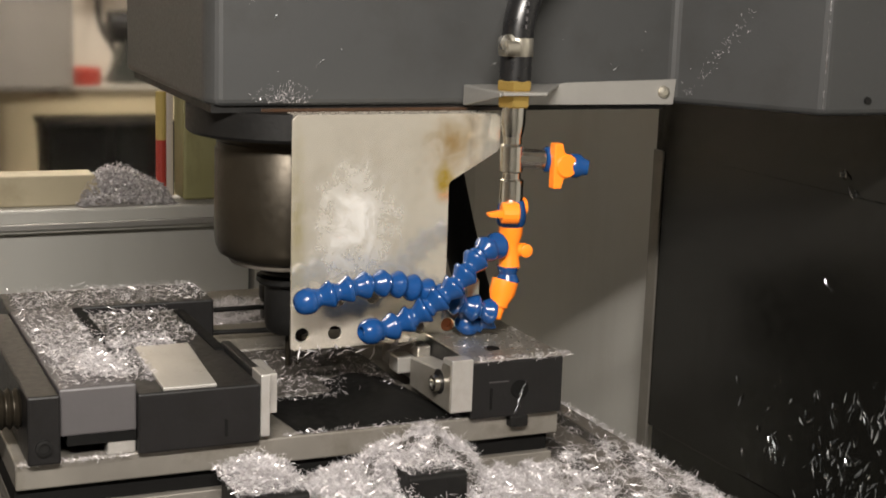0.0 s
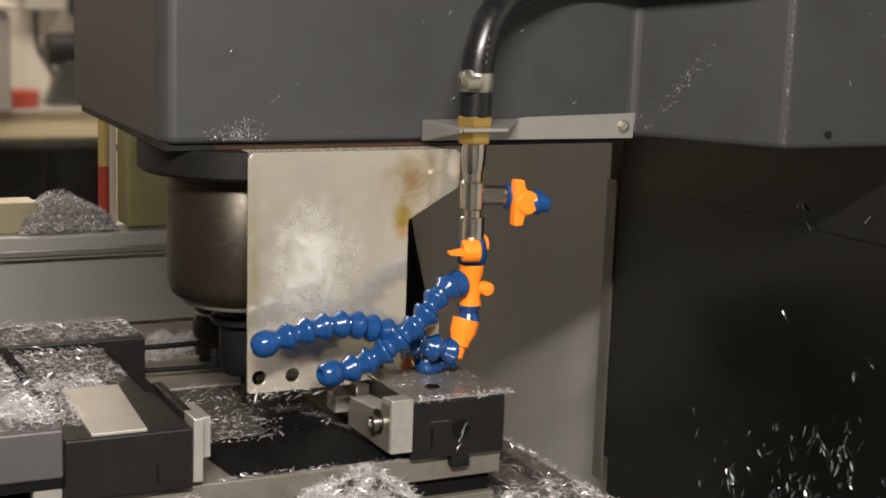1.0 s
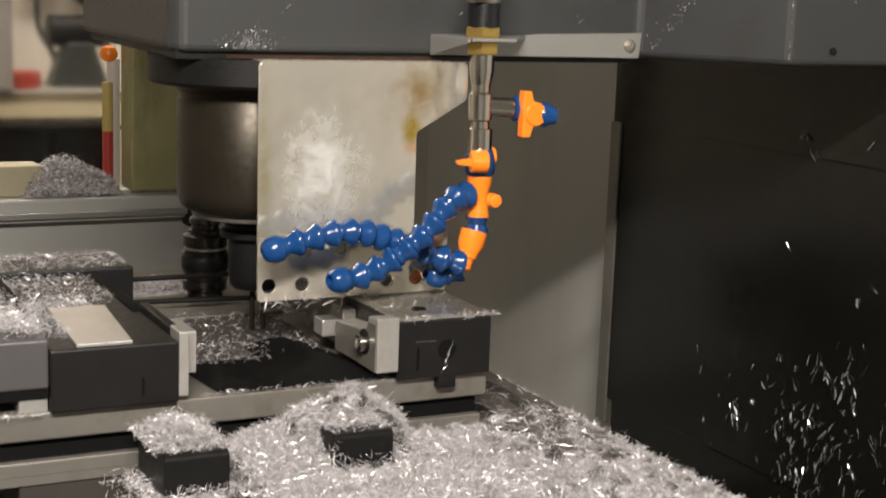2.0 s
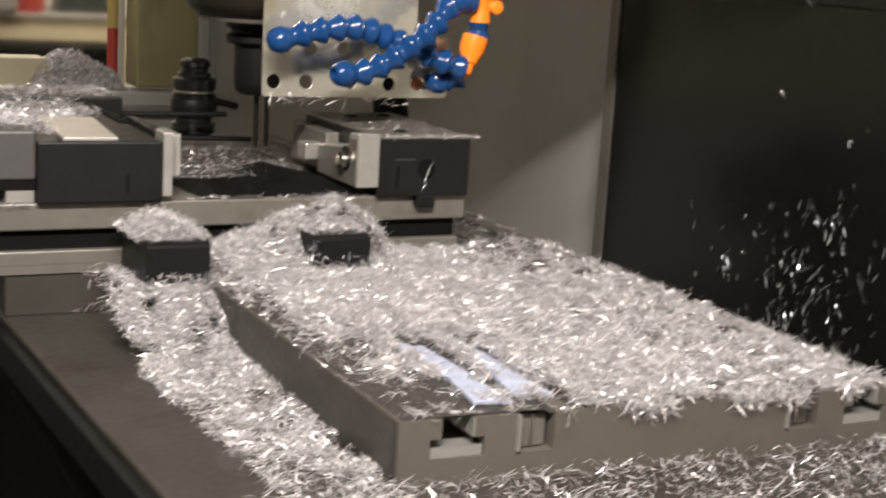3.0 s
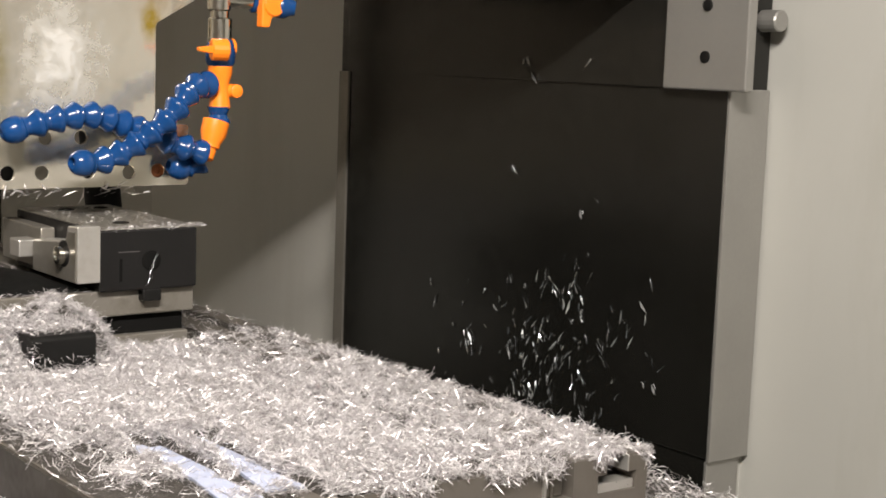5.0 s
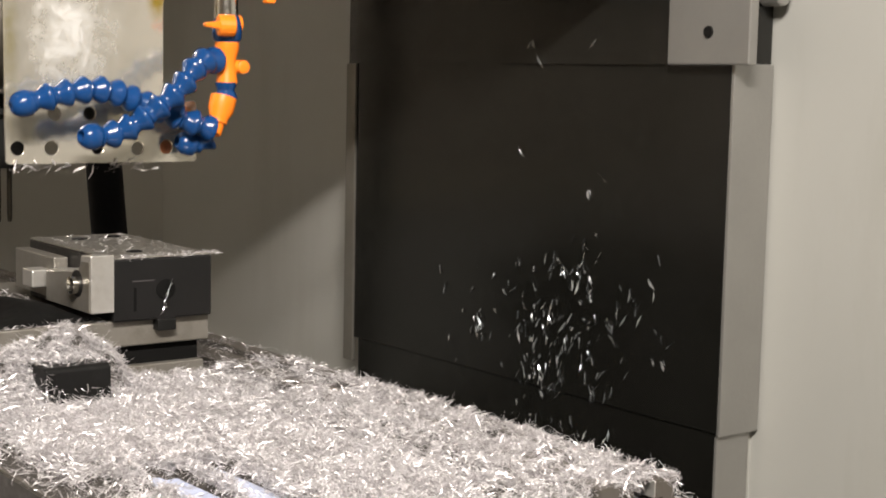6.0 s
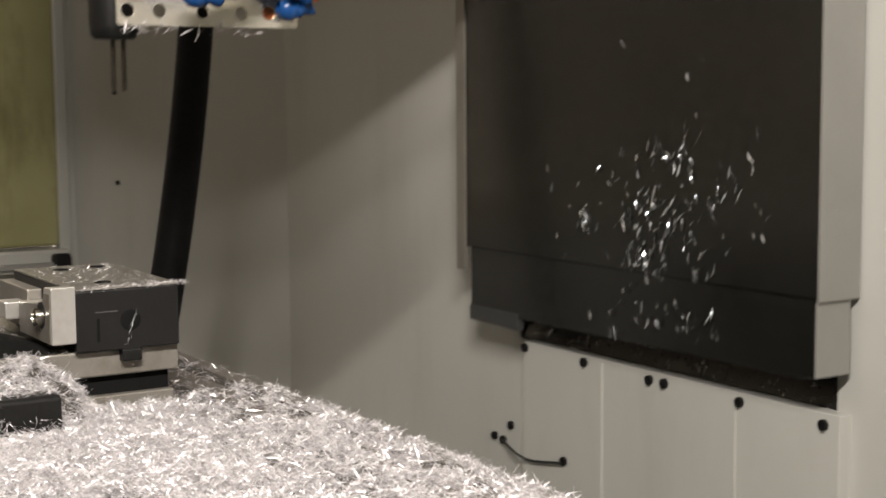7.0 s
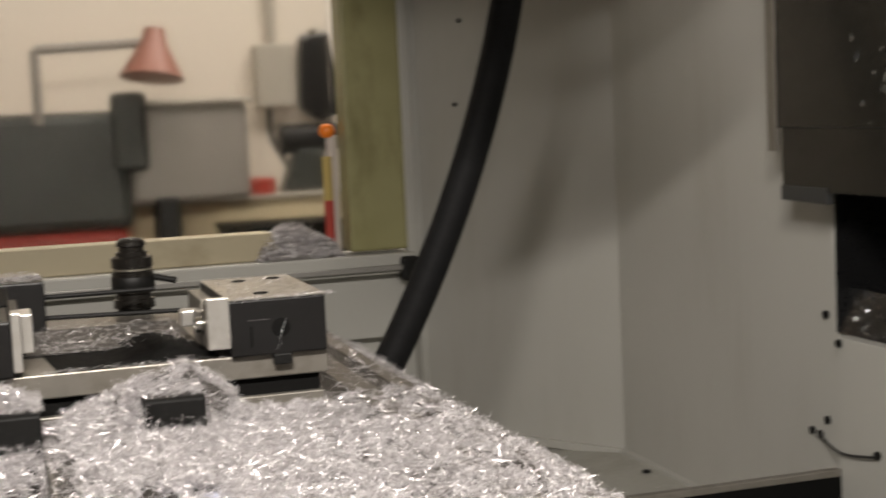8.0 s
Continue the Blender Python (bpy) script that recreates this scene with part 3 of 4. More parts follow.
# ---- spindle head ----
HZ = 0.196
head = thing("spindle_head", (0.06, 0.15, HZ), "dark grey painted spindle head with a steel spindle", "machine head")
outline = [(-0.077, 0.045), (-0.070, 0.030), (0.378, 0.030), (0.458, -0.098), (0.66, -0.098), (0.66, 0.42), (-0.062, 0.42)]
part("casting", prism(outline, "z", HZ, 1.0, 0.006, 3), GREY_PAINT, head, "dark grey painted casting")
part("casting_lip", prism([(-0.072, 0.038), (0.372, 0.034), (0.372, 0.40), (-0.058, 0.40)], "z", HZ - 0.006, HZ + 0.002), BLACK_STEEL, head, "black oily lip with rusty edge")
part("rusty_edge", box(-0.030, 0.215, 0.0322, 0.0338, 0.1908, 0.1938, 0.0004), RUST, head, "rusty oil line under the casting")
part("cover_screw", lathe([(0.0035, 0), (0.0035, 0.002), (0.002, 0.0022)], aim((0.506, -0.0985, 0.21), (0.506, -1, 0.21)), 12), BLACK_STEEL, head)
SX, SY = 0.022, 0.104
part("flange", lathe([(0.0935, 0.165), (0.0965, 0.168), (0.0965, 0.19), (0.0935, 0.1905)], pose(SX, SY, 0), 56), BLACK_STEEL, head, "black spindle flange", smooth=True)
part("spindle_housing", lathe([(0.050, 0.0500), (0.060, 0.0510), (0.0665, 0.0550), (0.0695, 0.0620), (0.0705, 0.0700), (0.0705, 0.150), (0.0690, 0.152), (0.0690, 0.157), (0.0710, 0.159), (0.0710, 0.166)], pose(SX, SY, 0), 64), SPINDLE_STEEL, head, "dull steel spindle housing", smooth=True)
part("nose_ring", lathe([(0.052, 0.0455), (0.0560, 0.0458), (0.0572, 0.0475), (0.0572, 0.0498), (0.052, 0.0505)], pose(SX, SY, 0), 56), TABLE_IRON, head, "worn steel ring", smooth=True)
holder = part("tool_holder", lathe([(0.012, -0.0225), (0.0190, -0.0220), (0.0225, -0.0180), (0.0238, -0.010), (0.0240, 0.0230), (0.0300, 0.0250), (0.0318, 0.0270), (0.0318, 0.0320), (0.0275, 0.0345), (0.0275, 0.0375), (0.0318, 0.0400), (0.0318, 0.0450), (0.0240, 0.0480)], pose(SX, SY, 0), 36), BLACK_STEEL, head, "black tool holder", smooth=True)
for x in (-0.0052, 0.0052):
    part("cutter", lathe([(0.0018, -0.072), (0.0024, -0.067), (0.0024, -0.020)], pose(SX + 0.0035 + x, SY, 0), 10), SPINDLE_STEEL, holder)

rng = random.Random(17)
spots = [(rng.uniform(-0.05, 0.36), 0.0285, rng.uniform(0.20, 0.42), 0, -1, 0) for _ in range(22)] + [(rng.gauss(-0.012, 0.012), 0.0285, 0.199 + abs(rng.gauss(0, 0.008)), 0, -1, 0) for _ in range(190)] + [(0.386 + 0.034 * k + rng.gauss(0, 0.004), 0.016 - 0.054 * k - rng.gauss(0, 0.004) * 0.6 - 0.001, 0.207 + 0.08 * k + rng.gauss(0, 0.004), -0.85, -0.53, 0) for k in [rng.random() for _ in range(150)]] + [(0.4565, -0.0985, rng.uniform(0.2, 0.42), -0.5, -0.8, 0) for _ in range(110)] + [(rng.uniform(0.46, 0.56), -0.0995, rng.uniform(0.22, 0.4), 0, -1, 0) for _ in range(5)]
chip_pile("stuck_chip_dust", spots, 0.0024, 18, "tiny chips stuck to the paint", (0.06, 0.15, HZ), head, lift=0.3, width=0.00018)

spots = [(rng.uniform(-0.05, 0.36), 0.0285, rng.uniform(0.21, 0.42), 0, -1, 0) for _ in range(18)] + [(rng.uniform(0.47, 0.64), -0.0995, rng.uniform(0.21, 0.4), 0, -1, 0) for _ in range(8)]
chip_pile("stray_chip_specks", spots, 0.008, 19, "stray bright chips stuck to the paint", (0.06, 0.15, HZ), head, lift=0.3, width=0.0007, hang=0.2)

plate = thing("splash_plate", (0.06, 0.005, -0.013), "scuffed stainless splash plate with drilled holes and rust stains", "sheet metal plate")
outline = [(-0.011, 0.187), (-0.007, 0.191), (0.179, 0.191), (0.183, 0.187), (0.183, 0.160), (0.181, 0.157), (0.136, 0.131), (0.1345, 0.128), (0.1345, 0.042), (0.166, 0.041), (0.168, 0.039), (0.168, -0.011), (0.166, -0.013), (-0.008, -0.013), (-0.010, -0.011)]
holes = [(0.0, 0.0, 0.0066), (0.030, 0.0, 0.0066), (0.110, -0.001, 0.0062), (0.138, 0.0, 0.0066), (0.033, 0.0295, 0.0062), (0.065, 0.030, 0.0062), (0.072, 0.0, 0.0062)]
sheet = part("sheet", sheet_with_holes(outline, holes, 0.003, 0.006), PLATE_STEEL, plate)
part("top_fold", box(-0.008, 0.178, 0.004, 0.032, 0.188, 0.1908, 0.001), STAINLESS, plate)
part("screw", lathe([(0.0062, 0), (0.0062, 0.003), (0.003, 0.0032), (0.003, 0.0015)], aim((0.138, 0.008, 0.0), (0.138, -1, 0.0)), 16), COPPER, sheet, "coppery screw in the last hole")
rng = random.Random(21)
spots = [(rng.uniform(-0.008, 0.13), rng.choice((0.001, 0.001, 0.007)), -0.016 + rng.uniform(-0.004, 0.004), 0, -0.4, -0.8) for _ in range(36)]
chip_pile("hanging_chip_fringe", spots, 0.016, 22, "fine chips hanging from the edge", (0.06, 0.005, -0.013), plate, lift=0.8, width=0.0008)

# coolant fittings in front of the head
TX_, TY_ = 0.179, -0.030
man = thing("coolant_manifold", (TX_, TY_, 0.0), "coolant pipe with orange valves on a steel bracket", "coolant fitting")
bracket = part("bracket", join(prism([(0.158, 0.196), (0.378, 0.195), (0.380, 0.219), (0.262, 0.216), (0.240, 0.213), (0.158, 0.213)], "y", 0.0262, 0.0292, 0.0006),
                     prism([(0.158, 0.029), (0.255, 0.029), (0.225, -0.012), (0.200, -0.052), (0.158, -0.052)], "z", 0.2115, 0.2145, 0.0006),
                     prism([(0.028, 0.196), (0.028, 0.2135), (-0.046, 0.2135), (-0.046, 0.2105)], "x", 0.157, 0.160, 0.0005)), STEEL_STRIP, man, "bent steel bracket")
part("bracket_screw", lathe([(0.006, 0), (0.0055, 0.003), (0.003, 0.004)], aim((0.366, 0.026, 0.207), (0.366, -1, 0.207)), 14), ZINC, bracket)


def hexnut(x, y, z0, z1, r):
    return lathe([(r * 0.93, z0), (r, z0 + 0.0015), (r, z1 - 0.0015), (r * 0.93, z1)], pose(x, y, 0), 6)


part("upper_nut", hexnut(TX_, TY_, 0.2145, 0.2235, 0.0162), BRASS, man, "brass hex nut")
part("lower_nut", hexnut(TX_, TY_, 0.2000, 0.2115, 0.0148), BRASS, man, "brass hex nut")
part("pipe", join(rod((TX_ + 0.001, TY_, 0.118), (TX_, TY_, 0.178), 0.0082, 20), lathe([(0.0086, 0.174), (0.0108, 0.186), (0.0108, 0.2005)], pose(TX_, TY_, 0), 20), rod((TX_ + 0.001, TY_, 0.113), (TX_ + 0.001, TY_, 0.137), 0.0106, 20), rod((TX_, TY_, 0.155), (TX_ + 0.030, TY_ - 0.004, 0.154), 0.0088, 20), lathe([(0.0085, 0.1425), (0.0104, 0.144), (0.0104, 0.166), (0.0085, 0.168)], pose(TX_, TY_, 0), 20)), CHROME, man, "chromed tee pipe", smooth=True)
feed, _line = tube([(TX_, TY_, 0.2225), (TX_ + 0.001, TY_ + 0.001, 0.256), (0.184, -0.028, 0.282), (0.197, -0.023, 0.308), (0.232, -0.012, 0.332), (0.32, 0.002, 0.348), (0.44, -0.118, 0.362), (0.56, -0.13, 0.40)], 0.0140, 18, 8)
feed_hose = part("feed_hose", feed, BLACK_RUBBER, man, "black rubber feed hose", smooth=True)
for k in range(4):
    part("print_mark", box(TX_ + 0.0010 + 0.0005 * k, TX_ + 0.0024 + 0.0005 * k, TY_ - 0.0138, TY_ - 0.0118, 0.268 + 0.0065 * k, 0.2715 + 0.0065 * k), SLIDE_GREY, feed_hose)
band = part("hose_clamp", join(lathe([(0.0146, 0.244), (0.0152, 0.245), (0.0152, 0.259), (0.0146, 0.260)], pose(TX_, TY_ + 0.001, 0), 28), rod((TX_ - 0.018, TY_ - 0.016, 0.252), (TX_ - 0.006, TY_ - 0.016, 0.252), 0.006)), ZINC, man, "worm drive hose clamp", smooth=True)
part("clamp_screw", lathe([(0.0075, 0), (0.0075, 0.005), (0.004, 0.006), (0.004, 0.004)], aim((TX_ - 0.016, TY_ - 0.012, 0.256), (TX_ - 0.02, TY_ - 0.2, 0.26)), 14), CHROME, band)
side_valve = part("side_valve", join(rod((TX_ + 0.03, TY_ - 0.004, 0.154), (TX_ + 0.045, TY_ - 0.006, 0.153), 0.0115, 18)), BLUE_PLASTIC, man, smooth=True)
part("side_handle", join(prism([(0.210, 0.170), (0.218, 0.170), (0.220, 0.162), (0.228, 0.158), (0.231, 0.150), (0.227, 0.142), (0.220, 0.138), (0.218, 0.130), (0.210, 0.130)], "y", TY_ - 0.022, TY_ - 0.012, 0.0012), rod((0.222, TY_ - 0.010, 0.150), (0.222, TY_ - 0.024, 0.150), 0.0105)), ORANGE_PLASTIC, side_valve, "orange valve handle")
part("side_nozzle", join(lathe([(0.009, 0), (0.0108, 0.003), (0.0108, 0.010), (0.008, 0.014), (0.0065, 0.019), (0.0045, 0.019)], aim((0.228, TY_ - 0.012, 0.150), (0.258, TY_ - 0.03, 0.146)), 18)), BLUE_PLASTIC, man, smooth=True)
down_valve = part("down_valve", lathe([(0.0105, 0.094), (0.0130, 0.098), (0.0135, 0.106), (0.0120, 0.114), (0.0105, 0.118)], pose(TX_ + 0.002, TY_, 0), 20), BLUE_PLASTIC, man, smooth=True)
part("down_handle", join(rod((0.165, TY_ - 0.012, 0.109), (0.180, TY_ - 0.016, 0.109), 0.0095), prism([(0.149, 0.1105), (0.163, 0.1125), (0.166, 0.1050), (0.150, 0.107)], "y", TY_ - 0.020, TY_ - 0.014, 0.001), rod((0.186, TY_ + 0.004, 0.111), (0.196, TY_ + 0.004, 0.111), 0.0085)), ORANGE_PLASTIC, down_valve, "orange valve handle")
part("tee_body", join(lathe([(0.0110, 0.095), (0.0108, 0.088), (0.0078, 0.079), (0.0085, 0.068), (0.0098, 0.058)], pose(0.181, TY_, 0), 20), rod((0.181, TY_, 0.073), (0.196, TY_ - 0.002, 0.073), 0.0062), lathe([(0.004, 0), (0.006, 0.001), (0.006, 0.005), (0.004, 0.006)], aim((0.194, TY_ - 0.003, 0.073), (0.194, TY_ - 1, 0.073)), 12)), ORANGE_PLASTIC, man, "orange plastic tee", smooth=True)
part("lower_link", lathe([(0.0085, 0.042), (0.0108, 0.045), (0.0078, 0.052), (0.0105, 0.059)], pose(0.180, TY_, 0), 20), BLUE_PLASTIC, man, smooth=True)
part("elbow", join(lathe([(0.012, 0), (0.0118, 0.012), (0.0085, 0.020), (0.0085, 0.024)], aim((0.178, TY_, 0.046), (0.170, TY_ - 0.002, 0.020)), 20), rod((0.171, TY_, 0.024), (0.166, TY_ - 0.002, 0.013), 0.0075)), ORANGE_PLASTIC, man, "orange plastic elbow", smooth=True)


def segment_chain(name, points, label, spacing=0.0150, r=0.0112, nozzle=True):
    """A jointed coolant hose: socket-and-ball links along a smooth line, the nozzle last."""
    chain = thing(name, points[0], label, "coolant hose", "jointed coolant hoses")
    bm, line = tube(points, 0.001, 4, 12)
    bm.free()
    walked, stations = 0.0, [line[0]]
    for a, b in zip(line, line[1:]):
        walked += (b - a).length
        if walked >= spacing:
            stations.append(b)
            walked = 0.0
    if (line[-1] - stations[-1]).length > spacing * 0.5:
        stations.append(line[-1])
    for i, (a, b) in enumerate(zip(stations, stations[1:])):
        s = r
        profile = [(s * 0.76, 0.0), (s * 1.05, 0.0002), (s * 1.09, 0.0009), (s * 1.08, 0.0030), (s * 0.99, 0.0048), (s * 0.72, 0.0100), (s * 0.68, 0.0114), (s * 0.72, 0.0128), (s * 0.84, 0.0150), (s * 0.7, 0.0172)]
        if nozzle and i == len(stations) - 2:
            profile = [(s * 0.7, -0.001), (s * 1.0, 0.003), (s * 1.02, 0.008), (s * 0.92, 0.013), (s * 0.72, 0.0165), (s * 0.48, 0.0185), (s * 0.40, 0.0185), (s * 0.38, 0.013)]
        part("link" if not (nozzle and i == len(stations) - 2) else "nozzle", lathe(profile, aim(a, b), 18), BLUE_PLASTIC, chain, smooth=True)
    return chain


chain_a = segment_chain("jointed_coolant_hose", [(0.168, -0.032, 0.078), (0.150, -0.042, 0.077), (0.136, -0.048, 0.066), (0.126, -0.050, 0.054), (0.114, -0.050, 0.044), (0.102, -0.048, 0.034), (0.089, -0.044, 0.024), (0.074, -0.040, 0.016), (0.059, -0.040, 0.0115), (0.043, -0.044, 0.012)], "blue jointed plastic coolant hose hanging from an orange tee")
chain_b = segment_chain("jointed_coolant_hose", [(0.166, -0.030, 0.018), (0.154, -0.030, 0.021), (0.139, -0.028, 0.025), (0.123, -0.024, 0.033), (0.106, -0.024, 0.038), (0.091, -0.026, 0.043), (0.075, -0.030, 0.048), (0.056, -0.034, 0.051), (0.039, -0.036, 0.050), (0.023, -0.036, 0.047), (0.007, -0.034, 0.043), (-0.010, -0.032, 0.038)], "blue jointed plastic coolant hose hanging from an orange elbow")
chain_c = segment_chain("jointed_coolant_hose", [(0.172, -0.016, 0.010), (0.160, -0.012, 0.003), (0.146, -0.012, 0.005)], "short blue jointed coolant hose behind the elbow")

HEAD_THINGS = [cover, head, plate, man, chain_a, chain_b, chain_c]

# ---- machine table and what stands on it; places hold for the table's middle stand ----
SPACE[0] = Matrix.Translation((0.0824, 0.225, -0.0236)) @ Matrix.Scale(1.17, 4)
TZ, VF0 = -0.094, -0.276
table = thing("machine_table", (-0.04, -0.2, TZ - 0.3), "cast iron machine table with T-slots under metal chips", "machine table")
XL, XR, YN, YB = -0.168, 0.126, -0.634, 0.36


def end_y(x):
    """The table's end is cut slightly out of square."""
    return -0.636 - 0.060 * (x + 0.13)


def squared_off(bm):
    for v in bm.verts:
        if v.co.y < YN + 0.01:
            v.co.y += end_y(v.co.x) - YN
    return bm


# T-slots, and plain keyways between them: from, to, undercut
slots = [(-0.146, -0.129, 0.006), (-0.105, -0.085, 0.0), (0.054, 0.074, 0.0), (0.097, 0.112, 0.006)]
profile = [(XL, TZ - 0.034), (XL, TZ)]
for a, b, u in slots:
    if u:
        profile += [(a, TZ), (a, TZ - 0.010), (a - u, TZ - 0.010), (a - u, TZ - 0.020), (b + u, TZ - 0.020), (b + u, TZ - 0.010), (b, TZ - 0.010), (b, TZ)]
    else:
        profile += [(a, TZ), (a, TZ - 0.020), (b, TZ - 0.020), (b, TZ)]
profile += [(XR, TZ), (XR, TZ - 0.034)]
part("top", squared_off(prism(profile, "y", YN, YB)), TABLE_IRON, table)
part("gutter", prism([(-0.292, YB + 0.06), (-0.292, -0.14), (-0.266, YN - 0.18), (0.182, YN - 0.18), (0.182, YB + 0.06)], "z", TZ - 0.050, TZ - 0.034, 0.002), OILY_IRON, table, "oily coolant gutter round the table")
part("gutter_lip", prism([(-0.300, YB + 0.06), (-0.300, -0.14), (-0.274, YN - 0.18), (-0.2675, YN - 0.18), (-0.2935, -0.14), (-0.2935, YB + 0.06)], "z", TZ - 0.060, TZ - 0.038, 0.0015), BLACK_STEEL, table, "black lip along the gutter")
part("side_face", box(XL - 0.0016, XL - 0.0003, YN + 0.005, YB, TZ - 0.0338, TZ - 0.0008), OILY_IRON, table, "dark oily side of the table")
# added filler that keeps a dark shadow gap from showing under the vise
part("under_vise_filler", box(-0.286, XL - 0.0005, VF0 + 0.008, 0.05, TZ - 0.034, TZ - 0.0060, 0.001), OILY_IRON, table)
part("clamp_ledge", box(-0.2125, XL - 0.0005, -0.338, VF0 + 0.0075, TZ - 0.034, TZ - 0.0002, 0.001), OILY_IRON, table)
part("apron", box(-0.255, 0.18, YN - 0.10, YB + 0.04, TZ - 0.13, TZ - 0.050, 0.004), BLACK_AND_SHADE, table, "black apron")
for a, b, u in slots:
    near = end_y((a + b) / 2)
    if u:
        # bright linings added to imitate white reflections inside the slot
        part("slot_floor_gleam", box(a - 0.0055, b + 0.0055, near + 0.001, YB - 0.01, TZ - 0.0198, TZ - 0.0150), GROUND_STEEL, table, "bright sheet standing for the reflection on the slot floor")
        part("slot_wall_gleam", box(b - 0.0006, b + 0.0004, near - 0.0006, -0.45, TZ - 0.0098, TZ - 0.0006), GROUND_STEEL, table, "bright sheet standing for the reflection on the slot wall")
    else:
        part("key", box(a + 0.0015, b - 0.0015, near + 0.006, near + 0.05, TZ - 0.0198, TZ - 0.0020, 0.0012), RAIL_STEEL, table, "oily steel key sunk in the slot")
        # pale sheets added here too as painted reflections
        part("slot_wall_gleam", box(a - 0.0010, a + 0.0006, near - 0.0010, near + 0.10, TZ - 0.0190, TZ - 0.0006), GROUND_STEEL, table, "bright sheet standing for the reflection on the slot wall")
        part("slot_wall_gleam", box(a + 0.0085, a + 0.0100, near + 0.0045, near + 0.03, TZ - 0.0190, TZ - 0.0025), CHROME, table, "bright sheet standing for the reflection on the slot wall")
part("saddle", box(-0.252, 0.15, YN + 0.2, YB - 0.02, TZ - 0.46, TZ - 0.13, 0.01), BLACK_AND_SHADE, table, "dark saddle under the table")

vise = thing("machine_vise", (-0.14, -0.2, TZ), "dark steel machine vise with pale jaw plates on the table", "vise")
VF, VB, VR = -0.276, -0.128, -0.049
part("bed", box(-0.345, 0.049, VF + 0.006, VR - 0.003, -0.0702, -0.0520, 0.0012), RAIL_STEEL, vise, "oily ground vise bed")
# groove shade is put into the colour of this black filling
part("side_groove_shade", box(-0.345, 0.043, VF + 0.012, VB - 0.012, -0.084, -0.0702), BLACK_AND_SHADE, vise, "side groove with its shade painted black")
part("base_flange", join(box(-0.345, 0.045, VF + 0.006, VB - 0.006, TZ, -0.084, 0.001), box(-0.345, XL - 0.003, VF + 0.0062, VB - 0.0062, -0.0995, TZ + 0.0005)), RAIL_STEEL, vise)
fixed = part("fixed_jaw", prism([(-0.026, -0.0518), (0.006, -0.0518), (0.006, -0.0560), (0.020, -0.0560), (0.020, -0.0518), (0.048, -0.0518), (0.048, -0.0095), (-0.026, -0.0095)], "y", VF, VB, 0.0012), VISE_IRON, vise, "dark fixed jaw block")
# flat black disc and bar stand for the shaded hole and slot
part("hole", lathe([(0.0072, 0), (0.0072, 0.0006), (0.0055, 0.0008)], aim((0.0125, VF + 0.0002, -0.0315), (0.0125, -1, -0.0315)), 20), BLACK_AND_SHADE, fixed)
part("slot", box(-0.0112, -0.0095, VF - 0.0006, VF + 0.001, -0.0450, -0.0290), BLACK_AND_SHADE, fixed)
part("print_bar", box(-0.0122, 0.0037, VF - 0.0003, VF + 0.001, -0.0250, -0.0243), SLIDE_GREY, fixed, "faint line of pale print")
jaw_plate = part("jaw_plate", prism([(VF - 0.002, -0.0445), (VF - 0.002, -0.0055), (VF + 0.014, -0.0065), (VF + 0.018, -0.0170), (VF + 0.074, -0.0225), (VF + 0.074, -0.0445)], "x", -0.043, -0.0262, 0.0008), GROUND_STEEL, vise, "pale stepped jaw plate")
# thin darker sheet: the side's shade is put into its colour
part("jaw_face_shade", prism([(VF + 0.0005, -0.0440), (VF + 0.0005, -0.0100), (VF + 0.013, -0.0105), (VF + 0.0175, -0.0185), (VF + 0.073, -0.0235), (VF + 0.073, -0.0440)], "x", -0.0436, -0.0431), RAIL_STEEL, jaw_plate, "duller sheet that paints the shaded side of the jaw plate")
part("jaw_step", box(-0.037, -0.0262, VF + 0.075, VB, -0.0445, -0.0150, 0.001), RAIL_STEEL, vise)
part("jaw_pad", box(-0.052, -0.0375, VF + 0.078, VF + 0.096, -0.036, -0.0235, 0.001), GROUND_STEEL, vise, "small pale pad")
part("ground_top", box(-0.0258, 0.0485, VF + 0.001, VB - 0.001, -0.0092, -0.0082), BRIGHT_TOP, fixed, "polished oily top face")
# black discs on the top face paint the shade inside holes
for x, y in ((0.002, -0.155), (0.032, -0.150), (0.004, -0.245)):
    part("top_hole_shade", lathe([(0.0058, 0), (0.0058, 0.0007), (0.0045, 0.0009)], pose(x, y, -0.0083), 18), BLACK_AND_SHADE, fixed)
part("tongue", box(0.0060, 0.0200, VF - 0.0015, VF + 0.02, -0.0600, -0.0520, 0.0008), BLACK_STEEL, vise)
y = -0.257
part("counterbore", lathe([(0.0092, 0), (0.0092, 0.0006), (0.008, 0.0007)], aim((-0.0434, y, -0.026), (-1, y, -0.026)), 20), BLACK_STEEL, jaw_plate)
part("jaw_bolt", lathe([(0.0062, 0), (0.0062, 0.006), (0.0035, 0.0065), (0.003, 0.004)], aim((-0.043, y, -0.027), (-1, y, -0.027)), 18), CHROME, jaw_plate, smooth=True)
moving = part("moving_jaw", box(-0.267, -0.184, VF, VR, -0.0518, -0.0105, 0.0015), VISE_IRON, vise, "dark moving jaw block")
part("moving_jaw_plate", box(-0.1838, -0.1772, VF, VF + 0.022, -0.048, -0.0045, 0.0008), GROUND_STEEL, vise, "pale ground jaw plate")
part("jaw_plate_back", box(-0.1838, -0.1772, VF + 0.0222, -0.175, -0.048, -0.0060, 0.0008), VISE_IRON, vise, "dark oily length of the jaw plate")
part("inner_step", box(-0.1770, -0.1685, VF + 0.012, VF + 0.05, -0.036, -0.0075, 0.0008), GROUND_STEEL, vise)
